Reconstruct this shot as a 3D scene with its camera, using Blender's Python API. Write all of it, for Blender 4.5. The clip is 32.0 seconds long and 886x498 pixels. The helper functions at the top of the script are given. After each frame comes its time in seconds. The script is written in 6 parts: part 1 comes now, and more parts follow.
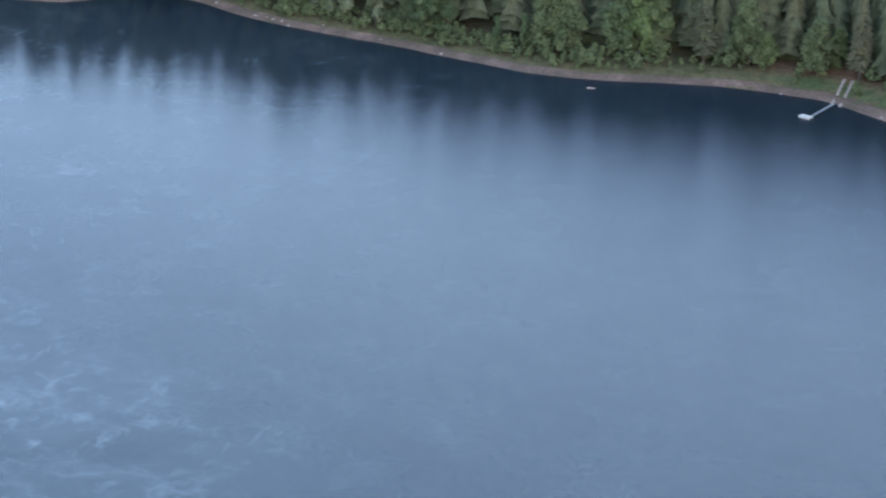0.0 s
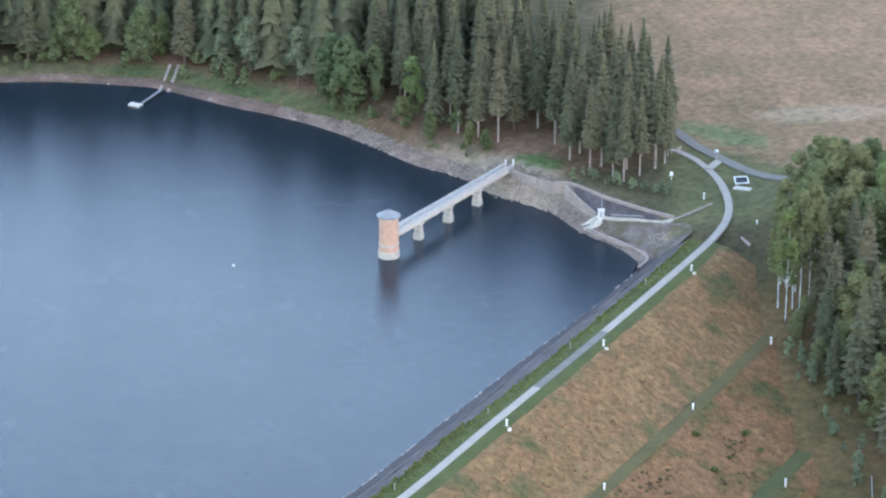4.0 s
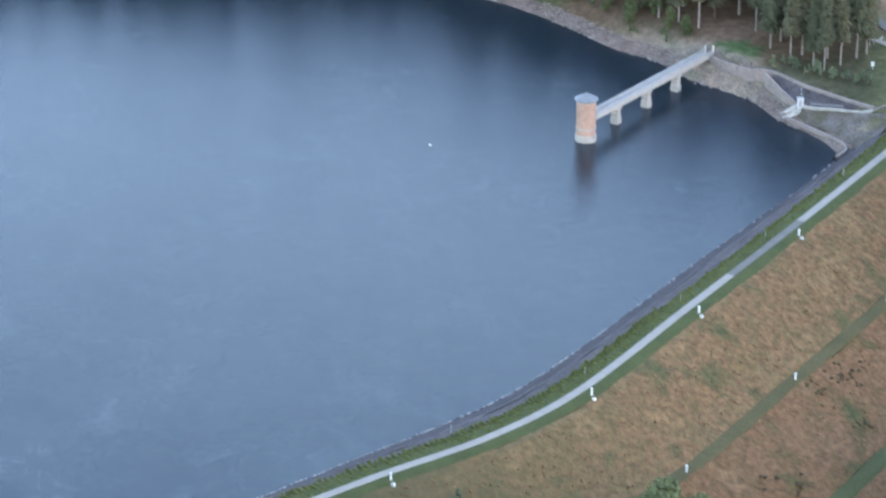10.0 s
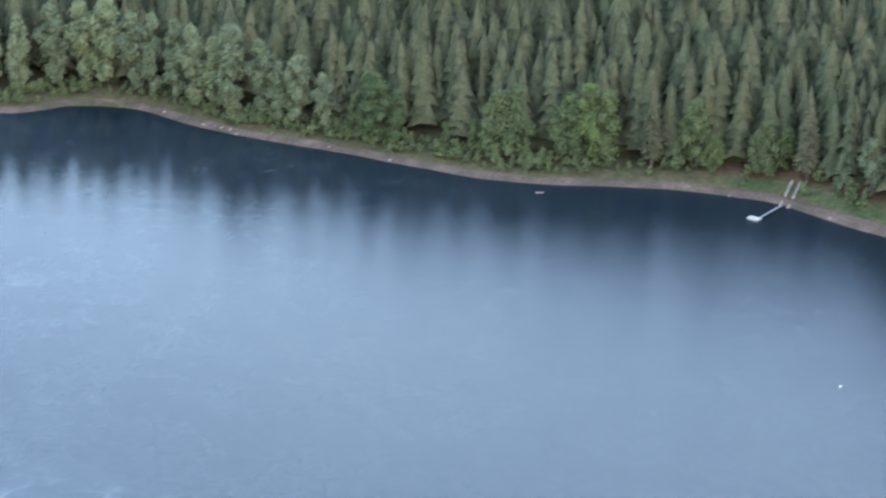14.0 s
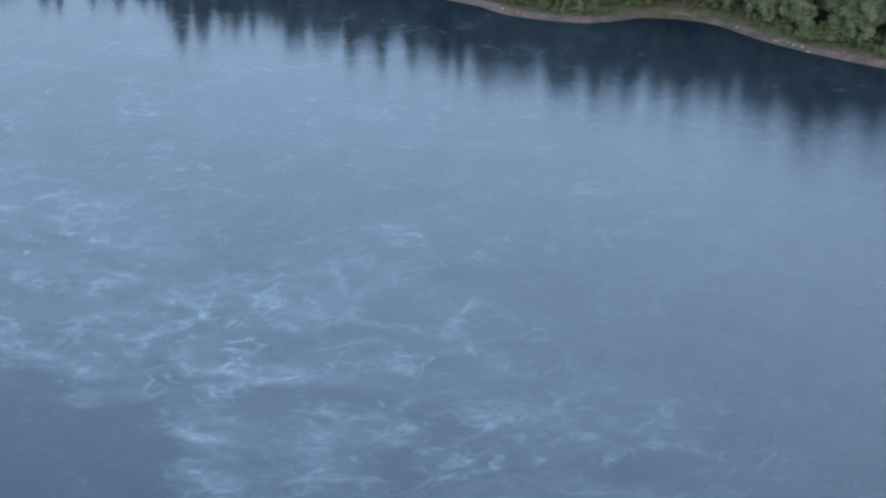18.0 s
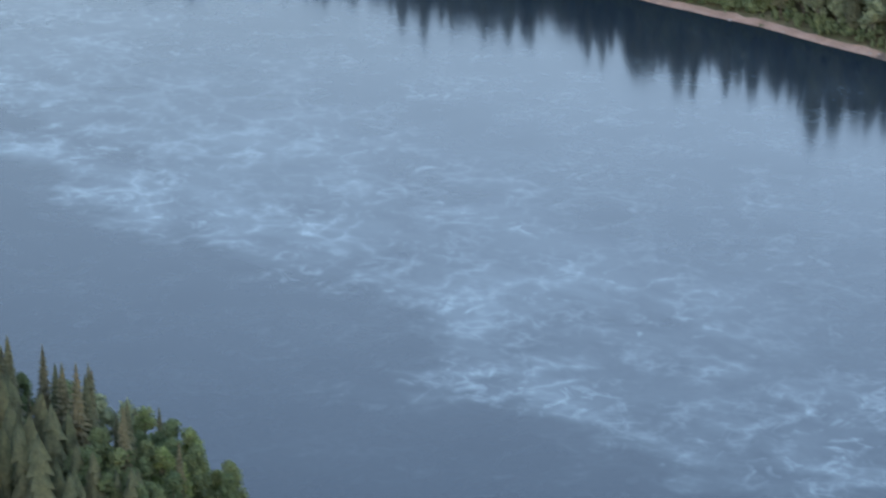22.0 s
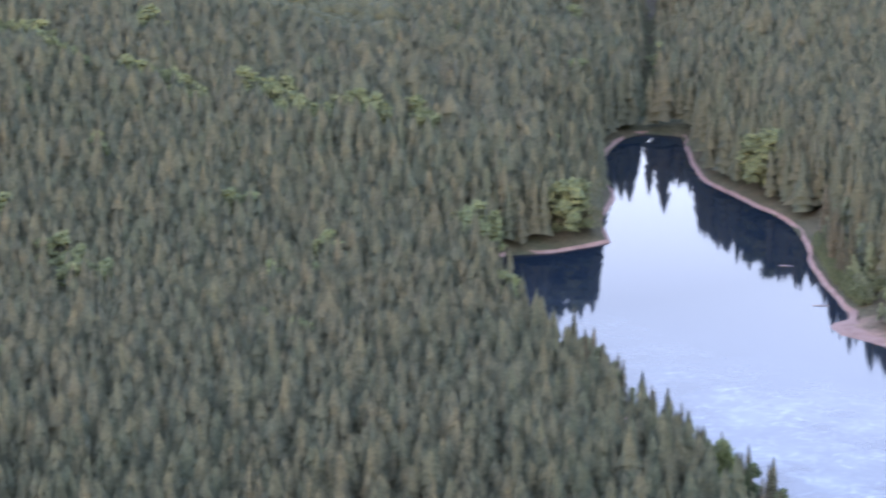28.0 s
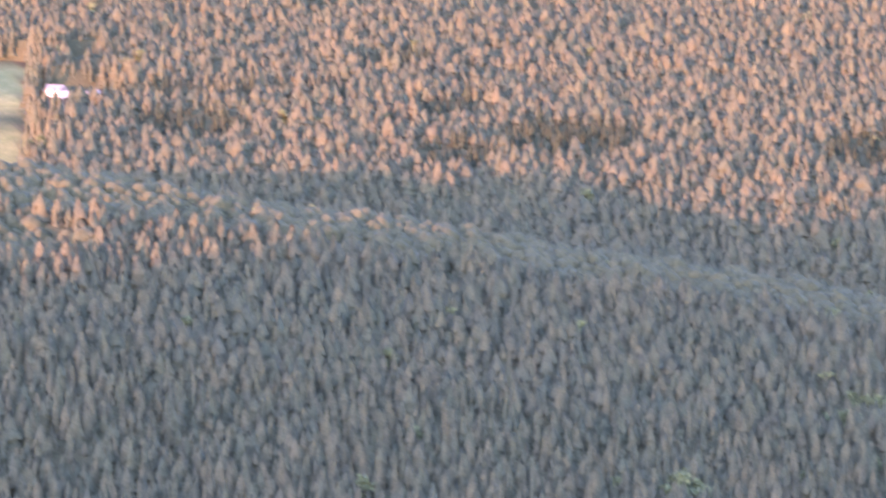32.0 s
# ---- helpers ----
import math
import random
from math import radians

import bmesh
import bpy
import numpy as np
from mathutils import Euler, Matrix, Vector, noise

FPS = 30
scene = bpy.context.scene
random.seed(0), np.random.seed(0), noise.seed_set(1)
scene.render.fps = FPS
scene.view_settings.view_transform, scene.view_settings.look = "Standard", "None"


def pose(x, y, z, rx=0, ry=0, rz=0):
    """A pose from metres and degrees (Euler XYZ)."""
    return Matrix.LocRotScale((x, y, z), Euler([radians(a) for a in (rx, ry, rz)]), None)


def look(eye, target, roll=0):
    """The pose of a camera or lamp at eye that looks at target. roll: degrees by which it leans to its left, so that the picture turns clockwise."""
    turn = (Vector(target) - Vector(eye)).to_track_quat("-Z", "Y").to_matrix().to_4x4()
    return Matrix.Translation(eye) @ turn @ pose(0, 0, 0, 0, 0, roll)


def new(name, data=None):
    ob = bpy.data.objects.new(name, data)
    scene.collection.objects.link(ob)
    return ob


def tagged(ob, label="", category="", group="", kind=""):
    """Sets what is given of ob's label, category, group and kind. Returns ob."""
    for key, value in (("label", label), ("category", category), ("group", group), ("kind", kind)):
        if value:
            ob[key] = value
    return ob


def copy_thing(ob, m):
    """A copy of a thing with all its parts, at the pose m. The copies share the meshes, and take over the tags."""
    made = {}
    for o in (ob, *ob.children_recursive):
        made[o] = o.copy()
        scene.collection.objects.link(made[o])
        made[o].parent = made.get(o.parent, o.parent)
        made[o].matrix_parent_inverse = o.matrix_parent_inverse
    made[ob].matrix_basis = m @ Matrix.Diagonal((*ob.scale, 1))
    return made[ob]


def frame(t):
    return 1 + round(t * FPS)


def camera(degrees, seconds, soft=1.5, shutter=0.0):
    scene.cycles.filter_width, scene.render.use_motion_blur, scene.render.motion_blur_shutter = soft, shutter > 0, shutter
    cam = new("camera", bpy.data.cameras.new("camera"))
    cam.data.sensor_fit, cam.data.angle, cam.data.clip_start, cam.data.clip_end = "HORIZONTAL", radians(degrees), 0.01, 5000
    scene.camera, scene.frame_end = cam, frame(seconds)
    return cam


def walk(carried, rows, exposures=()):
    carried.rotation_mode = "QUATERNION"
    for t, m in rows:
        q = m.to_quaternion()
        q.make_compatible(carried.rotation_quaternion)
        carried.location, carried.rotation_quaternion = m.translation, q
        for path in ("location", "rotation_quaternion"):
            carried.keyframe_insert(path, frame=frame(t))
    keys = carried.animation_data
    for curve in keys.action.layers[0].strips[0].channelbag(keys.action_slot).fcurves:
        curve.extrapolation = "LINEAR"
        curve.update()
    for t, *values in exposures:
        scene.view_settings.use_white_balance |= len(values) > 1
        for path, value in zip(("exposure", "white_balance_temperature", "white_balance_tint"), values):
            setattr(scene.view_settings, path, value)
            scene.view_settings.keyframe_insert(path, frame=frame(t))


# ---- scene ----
from mathutils import geometry

EYE = (0.0, 0.0, 285.0)
cam = camera(15.69, 32.0, soft=2.1, shutter=0.5)
# seconds, yaw to the right of +y, pitch and lean in degrees
TURNS = [
    (0, -13.041, -22.203, 0.638), (0.5, -12.019, -22.194, 0.508), (1, -10.443, -22.181, 0.420), (1.5, -8.439, -22.186, 0.372),
    (2, -6.303, -22.193, 0.351), (2.5, -4.471, -22.199, 0.291), (3, -2.719, -22.197, 0.228), (3.5, -1.075, -22.208, 0.203),
    (5.5, 0.035, -23.429, 0.012), (6, 0.032, -24.040, -0.002), (6.5, 0.031, -24.626, -0.001), (7, 0.027, -25.196, 0.014),
    (7.5, -0.316, -25.564, 0.012), (8, -1.070, -25.595, 0.018), (8.5, -1.820, -25.591, 0.034), (9, -2.706, -25.589, 0.052),
    (9.5, -3.588, -25.251, 0.069), (10, -4.220, -24.403, 0.101), (10.5, -4.796, -23.521, 0.130), (11, -5.479, -22.585, 0.130),
    (11.5, -6.367, -21.645, 0.110), (12, -7.317, -20.704, 0.123), (12.5, -8.378, -19.781, 0.145), (13, -9.511, -19.523, 0.170),
    (13.5, -10.824, -19.668, 0.195), (14, -12.107, -20.310, 0.213), (14.5, -13.232, -20.541, 0.210), (16.5, -19.123, -21.847, -0.026),
    (17, -20.452, -21.840, -0.374), (17.5, -21.877, -21.798, -0.761), (18, -22.869, -21.748, -1.080), (18.5, -24.476, -21.682, -1.312),
    (19, -26.378, -21.600, -1.326), (19.5, -27.892, -21.528, -1.191), (20, -29.524, -21.452, -1.005), (20.5, -31.078, -21.380, -0.844),
    (21, -32.423, -21.266, -0.715), (21.5, -33.513, -20.675, -0.609), (22, -34.545, -19.980, -0.545), (22.5, -35.706, -19.191, -0.522),
    (23, -36.794, -18.365, -0.603), (23.5, -37.850, -17.526, -0.729), (24, -39.025, -16.703, -0.806), (24.5, -40.402, -15.940, -0.807),
    (25, -41.969, -15.133, -0.784), (25.5, -43.631, -14.307, -0.694), (27.5, -50.837, -11.331, -0.247), (28, -52.957, -11.292, -0.112),
    (28.5, -55.294, -11.275, 0.033), (29, -57.332, -10.737, 0.172), (29.5, -59.252, -9.891, 0.305), (30, -61.114, -9.028, 0.402),
    (30.5, -62.968, -8.076, 0.488), (31, -64.823, -7.031, 0.596), (31.5, -66.504, -5.876, 0.728), (32, -68.228, -4.720, 0.855),
]


def aim(yaw, pitch):
    y, p = radians(yaw), radians(pitch)
    return (EYE[0] + 100 * math.sin(y) * math.cos(p), EYE[1] + 100 * math.cos(y) * math.cos(p), EYE[2] + 100 * math.sin(p))


walk(cam, [(t, look(EYE, aim(yaw, pitch), lean)) for t, yaw, pitch, lean in TURNS],
     exposures=[(0, 3.79, 6040, 29), (3, 4.16, 6200, 29), (6, 4.24, 6180, 30), (9, 4.0, 5920, 29), (13, 4.24, 6260, 27), (18, 3.47, 6090, 27), (24, 3.54, 6370, 29), (28, 4.1, 6050, 52), (30, 4.66, 5760, 67), (32, 4.46, 5470, 66)])

# ---- light: low evening sun behind an added hill, blue dusk sky ----
SUN_YAW, SUN_UP = 145.0, 3.2
world = bpy.data.worlds.new("world")
scene.world = world
world.use_nodes = True
wn = world.node_tree.nodes
sky = wn.new("ShaderNodeTexSky")
sky.sky_type, sky.sun_disc = "NISHITA", False
sky.sun_elevation, sky.sun_rotation = radians(SUN_UP), radians(SUN_YAW)
sky.altitude, sky.air_density, sky.dust_density, sky.ozone_density = 450, 1.0, 0.6, 1.4
world.node_tree.links.new(sky.outputs["Color"], wn["Background"].inputs["Color"])
wn["Background"].inputs["Strength"].default_value = 0.15
sun = new("sun", bpy.data.lights.new("sun", "SUN"))
sun.data.energy, sun.data.angle, sun.data.color = 0.78, radians(0.5), (1.0, 0.42, 0.14)
sd = Vector((math.sin(radians(SUN_YAW)) * math.cos(radians(SUN_UP)), math.cos(radians(SUN_YAW)) * math.cos(radians(SUN_UP)), math.sin(radians(SUN_UP))))
sun.matrix_world = look((0, 0, 900), Vector((0, 0, 900)) - sd)


# ---- materials ----
def material(name, rough=0.9, metal=0.0, spec=0.3):
    m = bpy.data.materials.new(name)
    m.use_nodes = True
    b = m.node_tree.nodes["Principled BSDF"]
    b.inputs["Roughness"].default_value, b.inputs["Metallic"].default_value = rough, metal
    b.inputs["Specular IOR Level"].default_value = spec
    return m, m.node_tree, b


def ramp_node(nt, stops):
    r = nt.nodes.new("ShaderNodeValToRGB")
    els = r.color_ramp.elements
    while len(els) < len(stops):
        els.new(0.5)
    for e, (p, c) in zip(els, stops):
        e.position, e.color = p, (*c, 1)
    return r


def noise_node(nt, scale, detail=4.0, rough=0.6, stretch=None, lumpy=0.0):
    tc = nt.nodes.new("ShaderNodeNewGeometry")
    n = nt.nodes.new("ShaderNodeTexNoise")
    n.inputs["Scale"].default_value, n.inputs["Detail"].default_value = scale, detail
    n.inputs["Roughness"].default_value, n.inputs["Distortion"].default_value = rough, lumpy
    if stretch:
        mp = nt.nodes.new("ShaderNodeMapping")
        mp.inputs["Scale"].default_value = stretch[:3]
        mp.inputs["Rotation"].default_value = (0, 0, radians(stretch[3]) if len(stretch) > 3 else 0)
        nt.links.new(tc.outputs["Position"], mp.inputs["Vector"])
        nt.links.new(mp.outputs["Vector"], n.inputs["Vector"])
    else:
        nt.links.new(tc.outputs["Position"], n.inputs["Vector"])
    return n


def mixed(nt, fac, a, b, mode="MIX"):
    mx = nt.nodes.new("ShaderNodeMix")
    mx.data_type, mx.blend_type = "RGBA", mode
    for sock, v in ((mx.inputs["Factor"], fac), (mx.inputs["A"], a), (mx.inputs["B"], b)):
        if hasattr(v, "is_output"):
            nt.links.new(v, sock)
        elif isinstance(v, tuple):
            sock.default_value = (*v, 1)
        else:
            sock.default_value = v
    return mx.outputs["Result"]


def bumped(nt, b, height, strength=0.5, dist=0.1):
    bp = nt.nodes.new("ShaderNodeBump")
    bp.inputs["Strength"].default_value, bp.inputs["Distance"].default_value = strength, dist
    nt.links.new(height, bp.inputs["Height"])
    nt.links.new(bp.outputs["Normal"], b.inputs["Normal"])


def two_scale(name, big, stops, small, dark, amount=0.35, rough=0.9, bump=0.4, dist=0.15, spec=0.25, stretch=None):
    """A ramp over a large noise, broken up by a fine one."""
    m, nt, b = material(name, rough, 0, spec)
    n1, n2 = noise_node(nt, big, 5, 0.62, stretch), noise_node(nt, small, 4, 0.7)
    r = ramp_node(nt, stops)
    nt.links.new(n1.outputs["Fac"], r.inputs["Fac"])
    r2 = ramp_node(nt, [(0.35, dark), (0.65, (1, 1, 1))])
    nt.links.new(n2.outputs["Fac"], r2.inputs["Fac"])
    c = mixed(nt, amount, r.outputs["Color"], r2.outputs["Color"], "MULTIPLY")
    nt.links.new(c, b.inputs["Base Color"])
    bumped(nt, b, n2.outputs["Fac"], bump, dist)
    return m


def leafy(name, stops, hue_scale=0.009, rough=0.8, each=False):
    """Foliage: each island (a tree or a spray of leaves) its own tone, drifting over the wood."""
    m, nt, b = material(name, rough, 0, 0.15)
    geo = nt.nodes.new("ShaderNodeNewGeometry")
    r = ramp_node(nt, stops)
    n = noise_node(nt, hue_scale, 2)
    add = nt.nodes.new("ShaderNodeMath")
    add.operation = "MULTIPLY_ADD"
    add.inputs[1].default_value = 0.86 if each else 0.5
    if each:
        info = nt.nodes.new("ShaderNodeObjectInfo")
        both = nt.nodes.new("ShaderNodeMath")
        both.operation = "MULTIPLY_ADD"
        both.inputs[1].default_value = 0.2
        half = nt.nodes.new("ShaderNodeMath")
        half.operation = "MULTIPLY"
        half.inputs[1].default_value = 0.8
        nt.links.new(info.outputs["Random"], half.inputs[0])
        nt.links.new(geo.outputs["Random Per Island"], both.inputs[0])
        nt.links.new(half.outputs[0], both.inputs[2])
        nt.links.new(both.outputs[0], add.inputs[0])
    else:
        nt.links.new(geo.outputs["Random Per Island"], add.inputs[0])
    sub = nt.nodes.new("ShaderNodeMath")
    sub.operation = "MULTIPLY"
    sub.inputs[1].default_value = 0.14 if each else 0.52
    nt.links.new(n.outputs["Fac"], sub.inputs[0])
    nt.links.new(sub.outputs[0], add.inputs[2])
    nt.links.new(add.outputs[0], r.inputs["Fac"])
    fine = noise_node(nt, 0.9, 5, 0.75)
    r2 = ramp_node(nt, [(0.32, (0.66, 0.68, 0.68)), (0.68, (1.3, 1.27, 1.22))])
    nt.links.new(fine.outputs["Fac"], r2.inputs["Fac"])
    tone = mixed(nt, 1.0, r.outputs["Color"], r2.outputs["Color"], "MULTIPLY")
    nt.links.new(tone, b.inputs["Base Color"])
    bumped(nt, b, noise_node(nt, 1.3, 4, 0.65).outputs["Fac"], 0.35, 0.4)
    thin, mix = nt.nodes.new("ShaderNodeBsdfTranslucent"), nt.nodes.new("ShaderNodeMixShader")
    nt.links.new(tone, thin.inputs["Color"])
    mix.inputs["Fac"].default_value = 0.36
    nt.links.new(b.outputs[0], mix.inputs[1])
    nt.links.new(thin.outputs[0], mix.inputs[2])
    nt.links.new(mix.outputs[0], nt.nodes["Material Output"].inputs["Surface"])
    return m


SPRUCE = leafy("spruce_needles", [(0.2, (0.124, 0.142, 0.076)), (0.42, (0.142, 0.15, 0.08)), (0.62, (0.154, 0.154, 0.081)), (0.84, (0.167, 0.159, 0.084))])
# for the added sheet that lightens the gaps between the crowns
GAP_FILL = two_scale("gap_fill_green", 0.06, [(0.3, (0.088, 0.097, 0.046)), (0.5, (0.106, 0.104, 0.05)), (0.7, (0.118, 0.108, 0.052))], 0.5, (0.5, 0.52, 0.48), 0.7, rough=1.0, bump=0.5, dist=0.6, spec=0.02)
LEAF = leafy("leaves", [(0.15, (0.098, 0.138, 0.062)), (0.5, (0.135, 0.175, 0.078)), (0.85, (0.178, 0.212, 0.09))])
SPRUCE_ONE = leafy("spruce_boughs", [(0.05, (0.092, 0.102, 0.056)), (0.5, (0.138, 0.134, 0.074)), (0.95, (0.182, 0.156, 0.088))], 0.05, each=True)
LEAF_ONE = leafy("leaf_sprays", [(0.1, (0.105, 0.132, 0.057)), (0.3, (0.148, 0.172, 0.073)), (0.5, (0.19, 0.205, 0.09)), (0.68, (0.21, 0.196, 0.088)), (0.8, (0.17, 0.188, 0.084)), (0.93, (0.168, 0.245, 0.06))], 0.05, each=True)
LEAF_WOOD = leafy("wood_leaves", [(0.15, (0.165, 0.195, 0.09)), (0.5, (0.2, 0.235, 0.1)), (0.85, (0.235, 0.27, 0.11))])
# darker needles that carry the shaded patches of the far slope
SHADE_NEEDLES = leafy("shade_dark_needles", [(0.2, (0.05, 0.066, 0.036)), (0.5, (0.062, 0.078, 0.042)), (0.85, (0.08, 0.09, 0.05))])
YOUNG = leafy("young_needles", [(0.2, (0.12, 0.132, 0.068)), (0.5, (0.135, 0.144, 0.072)), (0.85, (0.15, 0.154, 0.078))])
LEAF_SHORE = leafy("shore_sprays", [(0.1, (0.18, 0.21, 0.122)), (0.4, (0.215, 0.25, 0.14)), (0.7, (0.245, 0.272, 0.154)), (0.93, (0.255, 0.305, 0.138))], 0.05, each=True)
LEAF_WILLOW = leafy("willow_sprays", [(0.1, (0.18, 0.215, 0.122)), (0.4, (0.22, 0.258, 0.142)), (0.7, (0.25, 0.285, 0.16)), (0.93, (0.26, 0.315, 0.145))], 0.05, each=True)
SCRUB = leafy("olive_scrub", [(0.1, (0.085, 0.084, 0.034)), (0.4, (0.12, 0.1, 0.042)), (0.65, (0.16, 0.094, 0.05)), (0.9, (0.14, 0.112, 0.052))], 0.1)
LEAF_ALDER = leafy("alder_sprays", [(0.1, (0.103, 0.142, 0.065)), (0.4, (0.138, 0.175, 0.078)), (0.7, (0.168, 0.195, 0.089)), (0.93, (0.178, 0.24, 0.073))], 0.05, each=True)
PALEBARK = two_scale("pale_spruce_bark", 0.5, [(0.3, (0.26, 0.21, 0.17)), (0.7, (0.4, 0.34, 0.28))], 3.0, (0.5, 0.5, 0.5))
BARK = two_scale("bark", 0.5, [(0.3, (0.10, 0.075, 0.055)), (0.7, (0.17, 0.13, 0.10))], 3.0, (0.4, 0.4, 0.4))
GRASSY = leafy("tall_grass", [(0.1, (0.1, 0.112, 0.03)), (0.5, (0.13, 0.138, 0.038)), (0.9, (0.165, 0.162, 0.052))], 0.08)
RANK = leafy("rank_growth", [(0.1, (0.06, 0.078, 0.022)), (0.5, (0.082, 0.098, 0.03)), (0.9, (0.105, 0.115, 0.038))], 0.08)
DRYTUFT = leafy("dry_tussock", [(0.1, (0.13, 0.1, 0.045)), (0.35, (0.2, 0.12, 0.055)), (0.6, (0.29, 0.155, 0.075)), (0.9, (0.36, 0.215, 0.12))], 0.08)
BIRCH = two_scale("birch_bark", 0.8, [(0.35, (0.25, 0.23, 0.2)), (0.5, (0.62, 0.6, 0.55))], 2.0, (0.5, 0.5, 0.5), 0.3)

DRY = two_scale("dry_grass", 0.07, [(0.35, (0.098, 0.096, 0.031)), (0.43, (0.18, 0.118, 0.045)), (0.5, (0.265, 0.142, 0.06)), (0.56, (0.19, 0.12, 0.046)), (0.63, (0.285, 0.162, 0.068)), (0.74, (0.125, 0.109, 0.038))], 0.7, (0.4, 0.37, 0.32), 0.75, bump=0.6, dist=0.3)
DRY_LOW = two_scale("withered_grass", 0.07, [(0.34, (0.095, 0.088, 0.028)), (0.42, (0.17, 0.1, 0.036)), (0.50, (0.25, 0.126, 0.054)), (0.57, (0.18, 0.102, 0.04)), (0.64, (0.265, 0.145, 0.063)), (0.76, (0.12, 0.094, 0.034))], 0.7, (0.4, 0.37, 0.32), 0.75, bump=0.6, dist=0.3)


def turning(mat, olive, x0, x1):
    """Grass that turns to a ranker green towards the west."""
    nt = mat.node_tree
    b = nt.nodes["Principled BSDF"]
    geo, sep, place = nt.nodes.new("ShaderNodeNewGeometry"), nt.nodes.new("ShaderNodeSeparateXYZ"), nt.nodes.new("ShaderNodeMapRange")
    nt.links.new(geo.outputs["Position"], sep.inputs[0])
    n = noise_node(nt, 0.07, 4, 0.6)
    add = nt.nodes.new("ShaderNodeMath")
    add.operation = "MULTIPLY_ADD"
    add.inputs[1].default_value = 60.0
    nt.links.new(n.outputs["Fac"], add.inputs[0])
    nt.links.new(sep.outputs["X"], add.inputs[2])
    for k, v in (("From Min", x0 + 30), ("From Max", x1 + 30), ("To Min", 0.0), ("To Max", 0.85)):
        place.inputs[k].default_value = v
    nt.links.new(add.outputs[0], place.inputs["Value"])
    old = b.inputs["Base Color"].links[0].from_socket
    nt.links.new(mixed(nt, place.outputs["Result"], old, olive), b.inputs["Base Color"])


turning(DRY, (0.082, 0.074, 0.028), 5.0, -60.0)
turning(DRY_LOW, (0.088, 0.072, 0.03), -5.0, -50.0)
BERM = two_scale("berm_grass", 0.12, [(0.3, (0.1, 0.08, 0.027)), (0.7, (0.135, 0.104, 0.037))], 1.5, (0.55, 0.55, 0.55), 0.5)
BERM_LOW = two_scale("rank_berm_grass", 0.12, [(0.3, (0.07, 0.075, 0.022)), (0.7, (0.1, 0.096, 0.032))], 1.5, (0.55, 0.55, 0.55), 0.5)
GREEN = two_scale("mown_grass", 0.12, [(0.3, (0.055, 0.064, 0.015)), (0.7, (0.09, 0.096, 0.024))], 1.5, (0.5, 0.5, 0.5), 0.5)


def ground_material():
    m, nt, b = material("ground_cover", 0.95, 0, 0.15)
    at = nt.nodes.new("ShaderNodeAttribute")
    at.attribute_name = "cover"
    n1, n2, n3 = noise_node(nt, 0.06, 5, 0.65), noise_node(nt, 0.5, 5, 0.7), noise_node(nt, 2.5, 3, 0.7)
    r1 = ramp_node(nt, [(0.3, (0.7, 0.78, 0.62)), (0.7, (1.25, 1.12, 1.05))])
    r2 = ramp_node(nt, [(0.32, (0.55, 0.58, 0.55)), (0.68, (1.2, 1.17, 1.15))])
    nt.links.new(n1.outputs["Fac"], r1.inputs["Fac"])
    nt.links.new(n2.outputs["Fac"], r2.inputs["Fac"])
    c = mixed(nt, 1.0, at.outputs["Color"], r1.outputs["Color"], "MULTIPLY")
    c = mixed(nt, 1.0, c, r2.outputs["Color"], "MULTIPLY")
    nt.links.new(c, b.inputs["Base Color"])
    bumped(nt, b, n3.outputs["Fac"], 0.6, 0.25)
    return m


GROUND = ground_material()
SAND = two_scale("bare_shore", 0.15, [(0.3, (0.26, 0.158, 0.105)), (0.6, (0.39, 0.245, 0.17)), (0.8, (0.47, 0.325, 0.24))], 1.4, (0.5, 0.48, 0.46), 0.5, bump=0.6)
SHINGLE = two_scale("stony_shore", 0.22, [(0.3, (0.125, 0.09, 0.066)), (0.5, (0.225, 0.16, 0.12)), (0.75, (0.33, 0.245, 0.19))], 1.1, (0.35, 0.34, 0.33), 0.65, bump=0.8, dist=0.25)
APRON = two_scale("grassed_pitching", 0.2, [(0.3, (0.105, 0.095, 0.045)), (0.46, (0.14, 0.112, 0.075)), (0.56, (0.185, 0.148, 0.118)), (0.8, (0.25, 0.205, 0.165))], 1.3, (0.4, 0.4, 0.4), 0.6, bump=0.8, dist=0.3)
SOIL = two_scale("shore_soil", 0.11, [(0.3, (0.085, 0.078, 0.042)), (0.46, (0.125, 0.088, 0.062)), (0.6, (0.185, 0.125, 0.092)), (0.78, (0.27, 0.19, 0.145))], 1.2, (0.5, 0.48, 0.46), 0.55, bump=0.6)
ROCK = two_scale("riprap_stone", 0.25, [(0.3, (0.085, 0.07, 0.066)), (0.55, (0.135, 0.11, 0.102)), (0.8, (0.2, 0.165, 0.15))], 1.6, (0.3, 0.3, 0.32), 0.7, bump=0.9, dist=0.4)
ROCK_DARK = two_scale("stained_stone", 0.3, [(0.3, (0.058, 0.047, 0.048)), (0.7, (0.105, 0.086, 0.085))], 1.6, (0.4, 0.4, 0.42), 0.6, bump=0.9, dist=0.4)
ROCK_PALE = two_scale("pale_stone", 0.4, [(0.3, (0.294, 0.235, 0.194)), (0.7, (0.420, 0.333, 0.264))], 1.6, (0.5, 0.5, 0.5), 0.5, bump=0.6, dist=0.2)
LEDGE = two_scale("ledge_stone", 0.4, [(0.3, (0.12, 0.1, 0.094)), (0.7, (0.18, 0.15, 0.138))], 1.6, (0.5, 0.5, 0.5), 0.5, bump=0.6, dist=0.2)
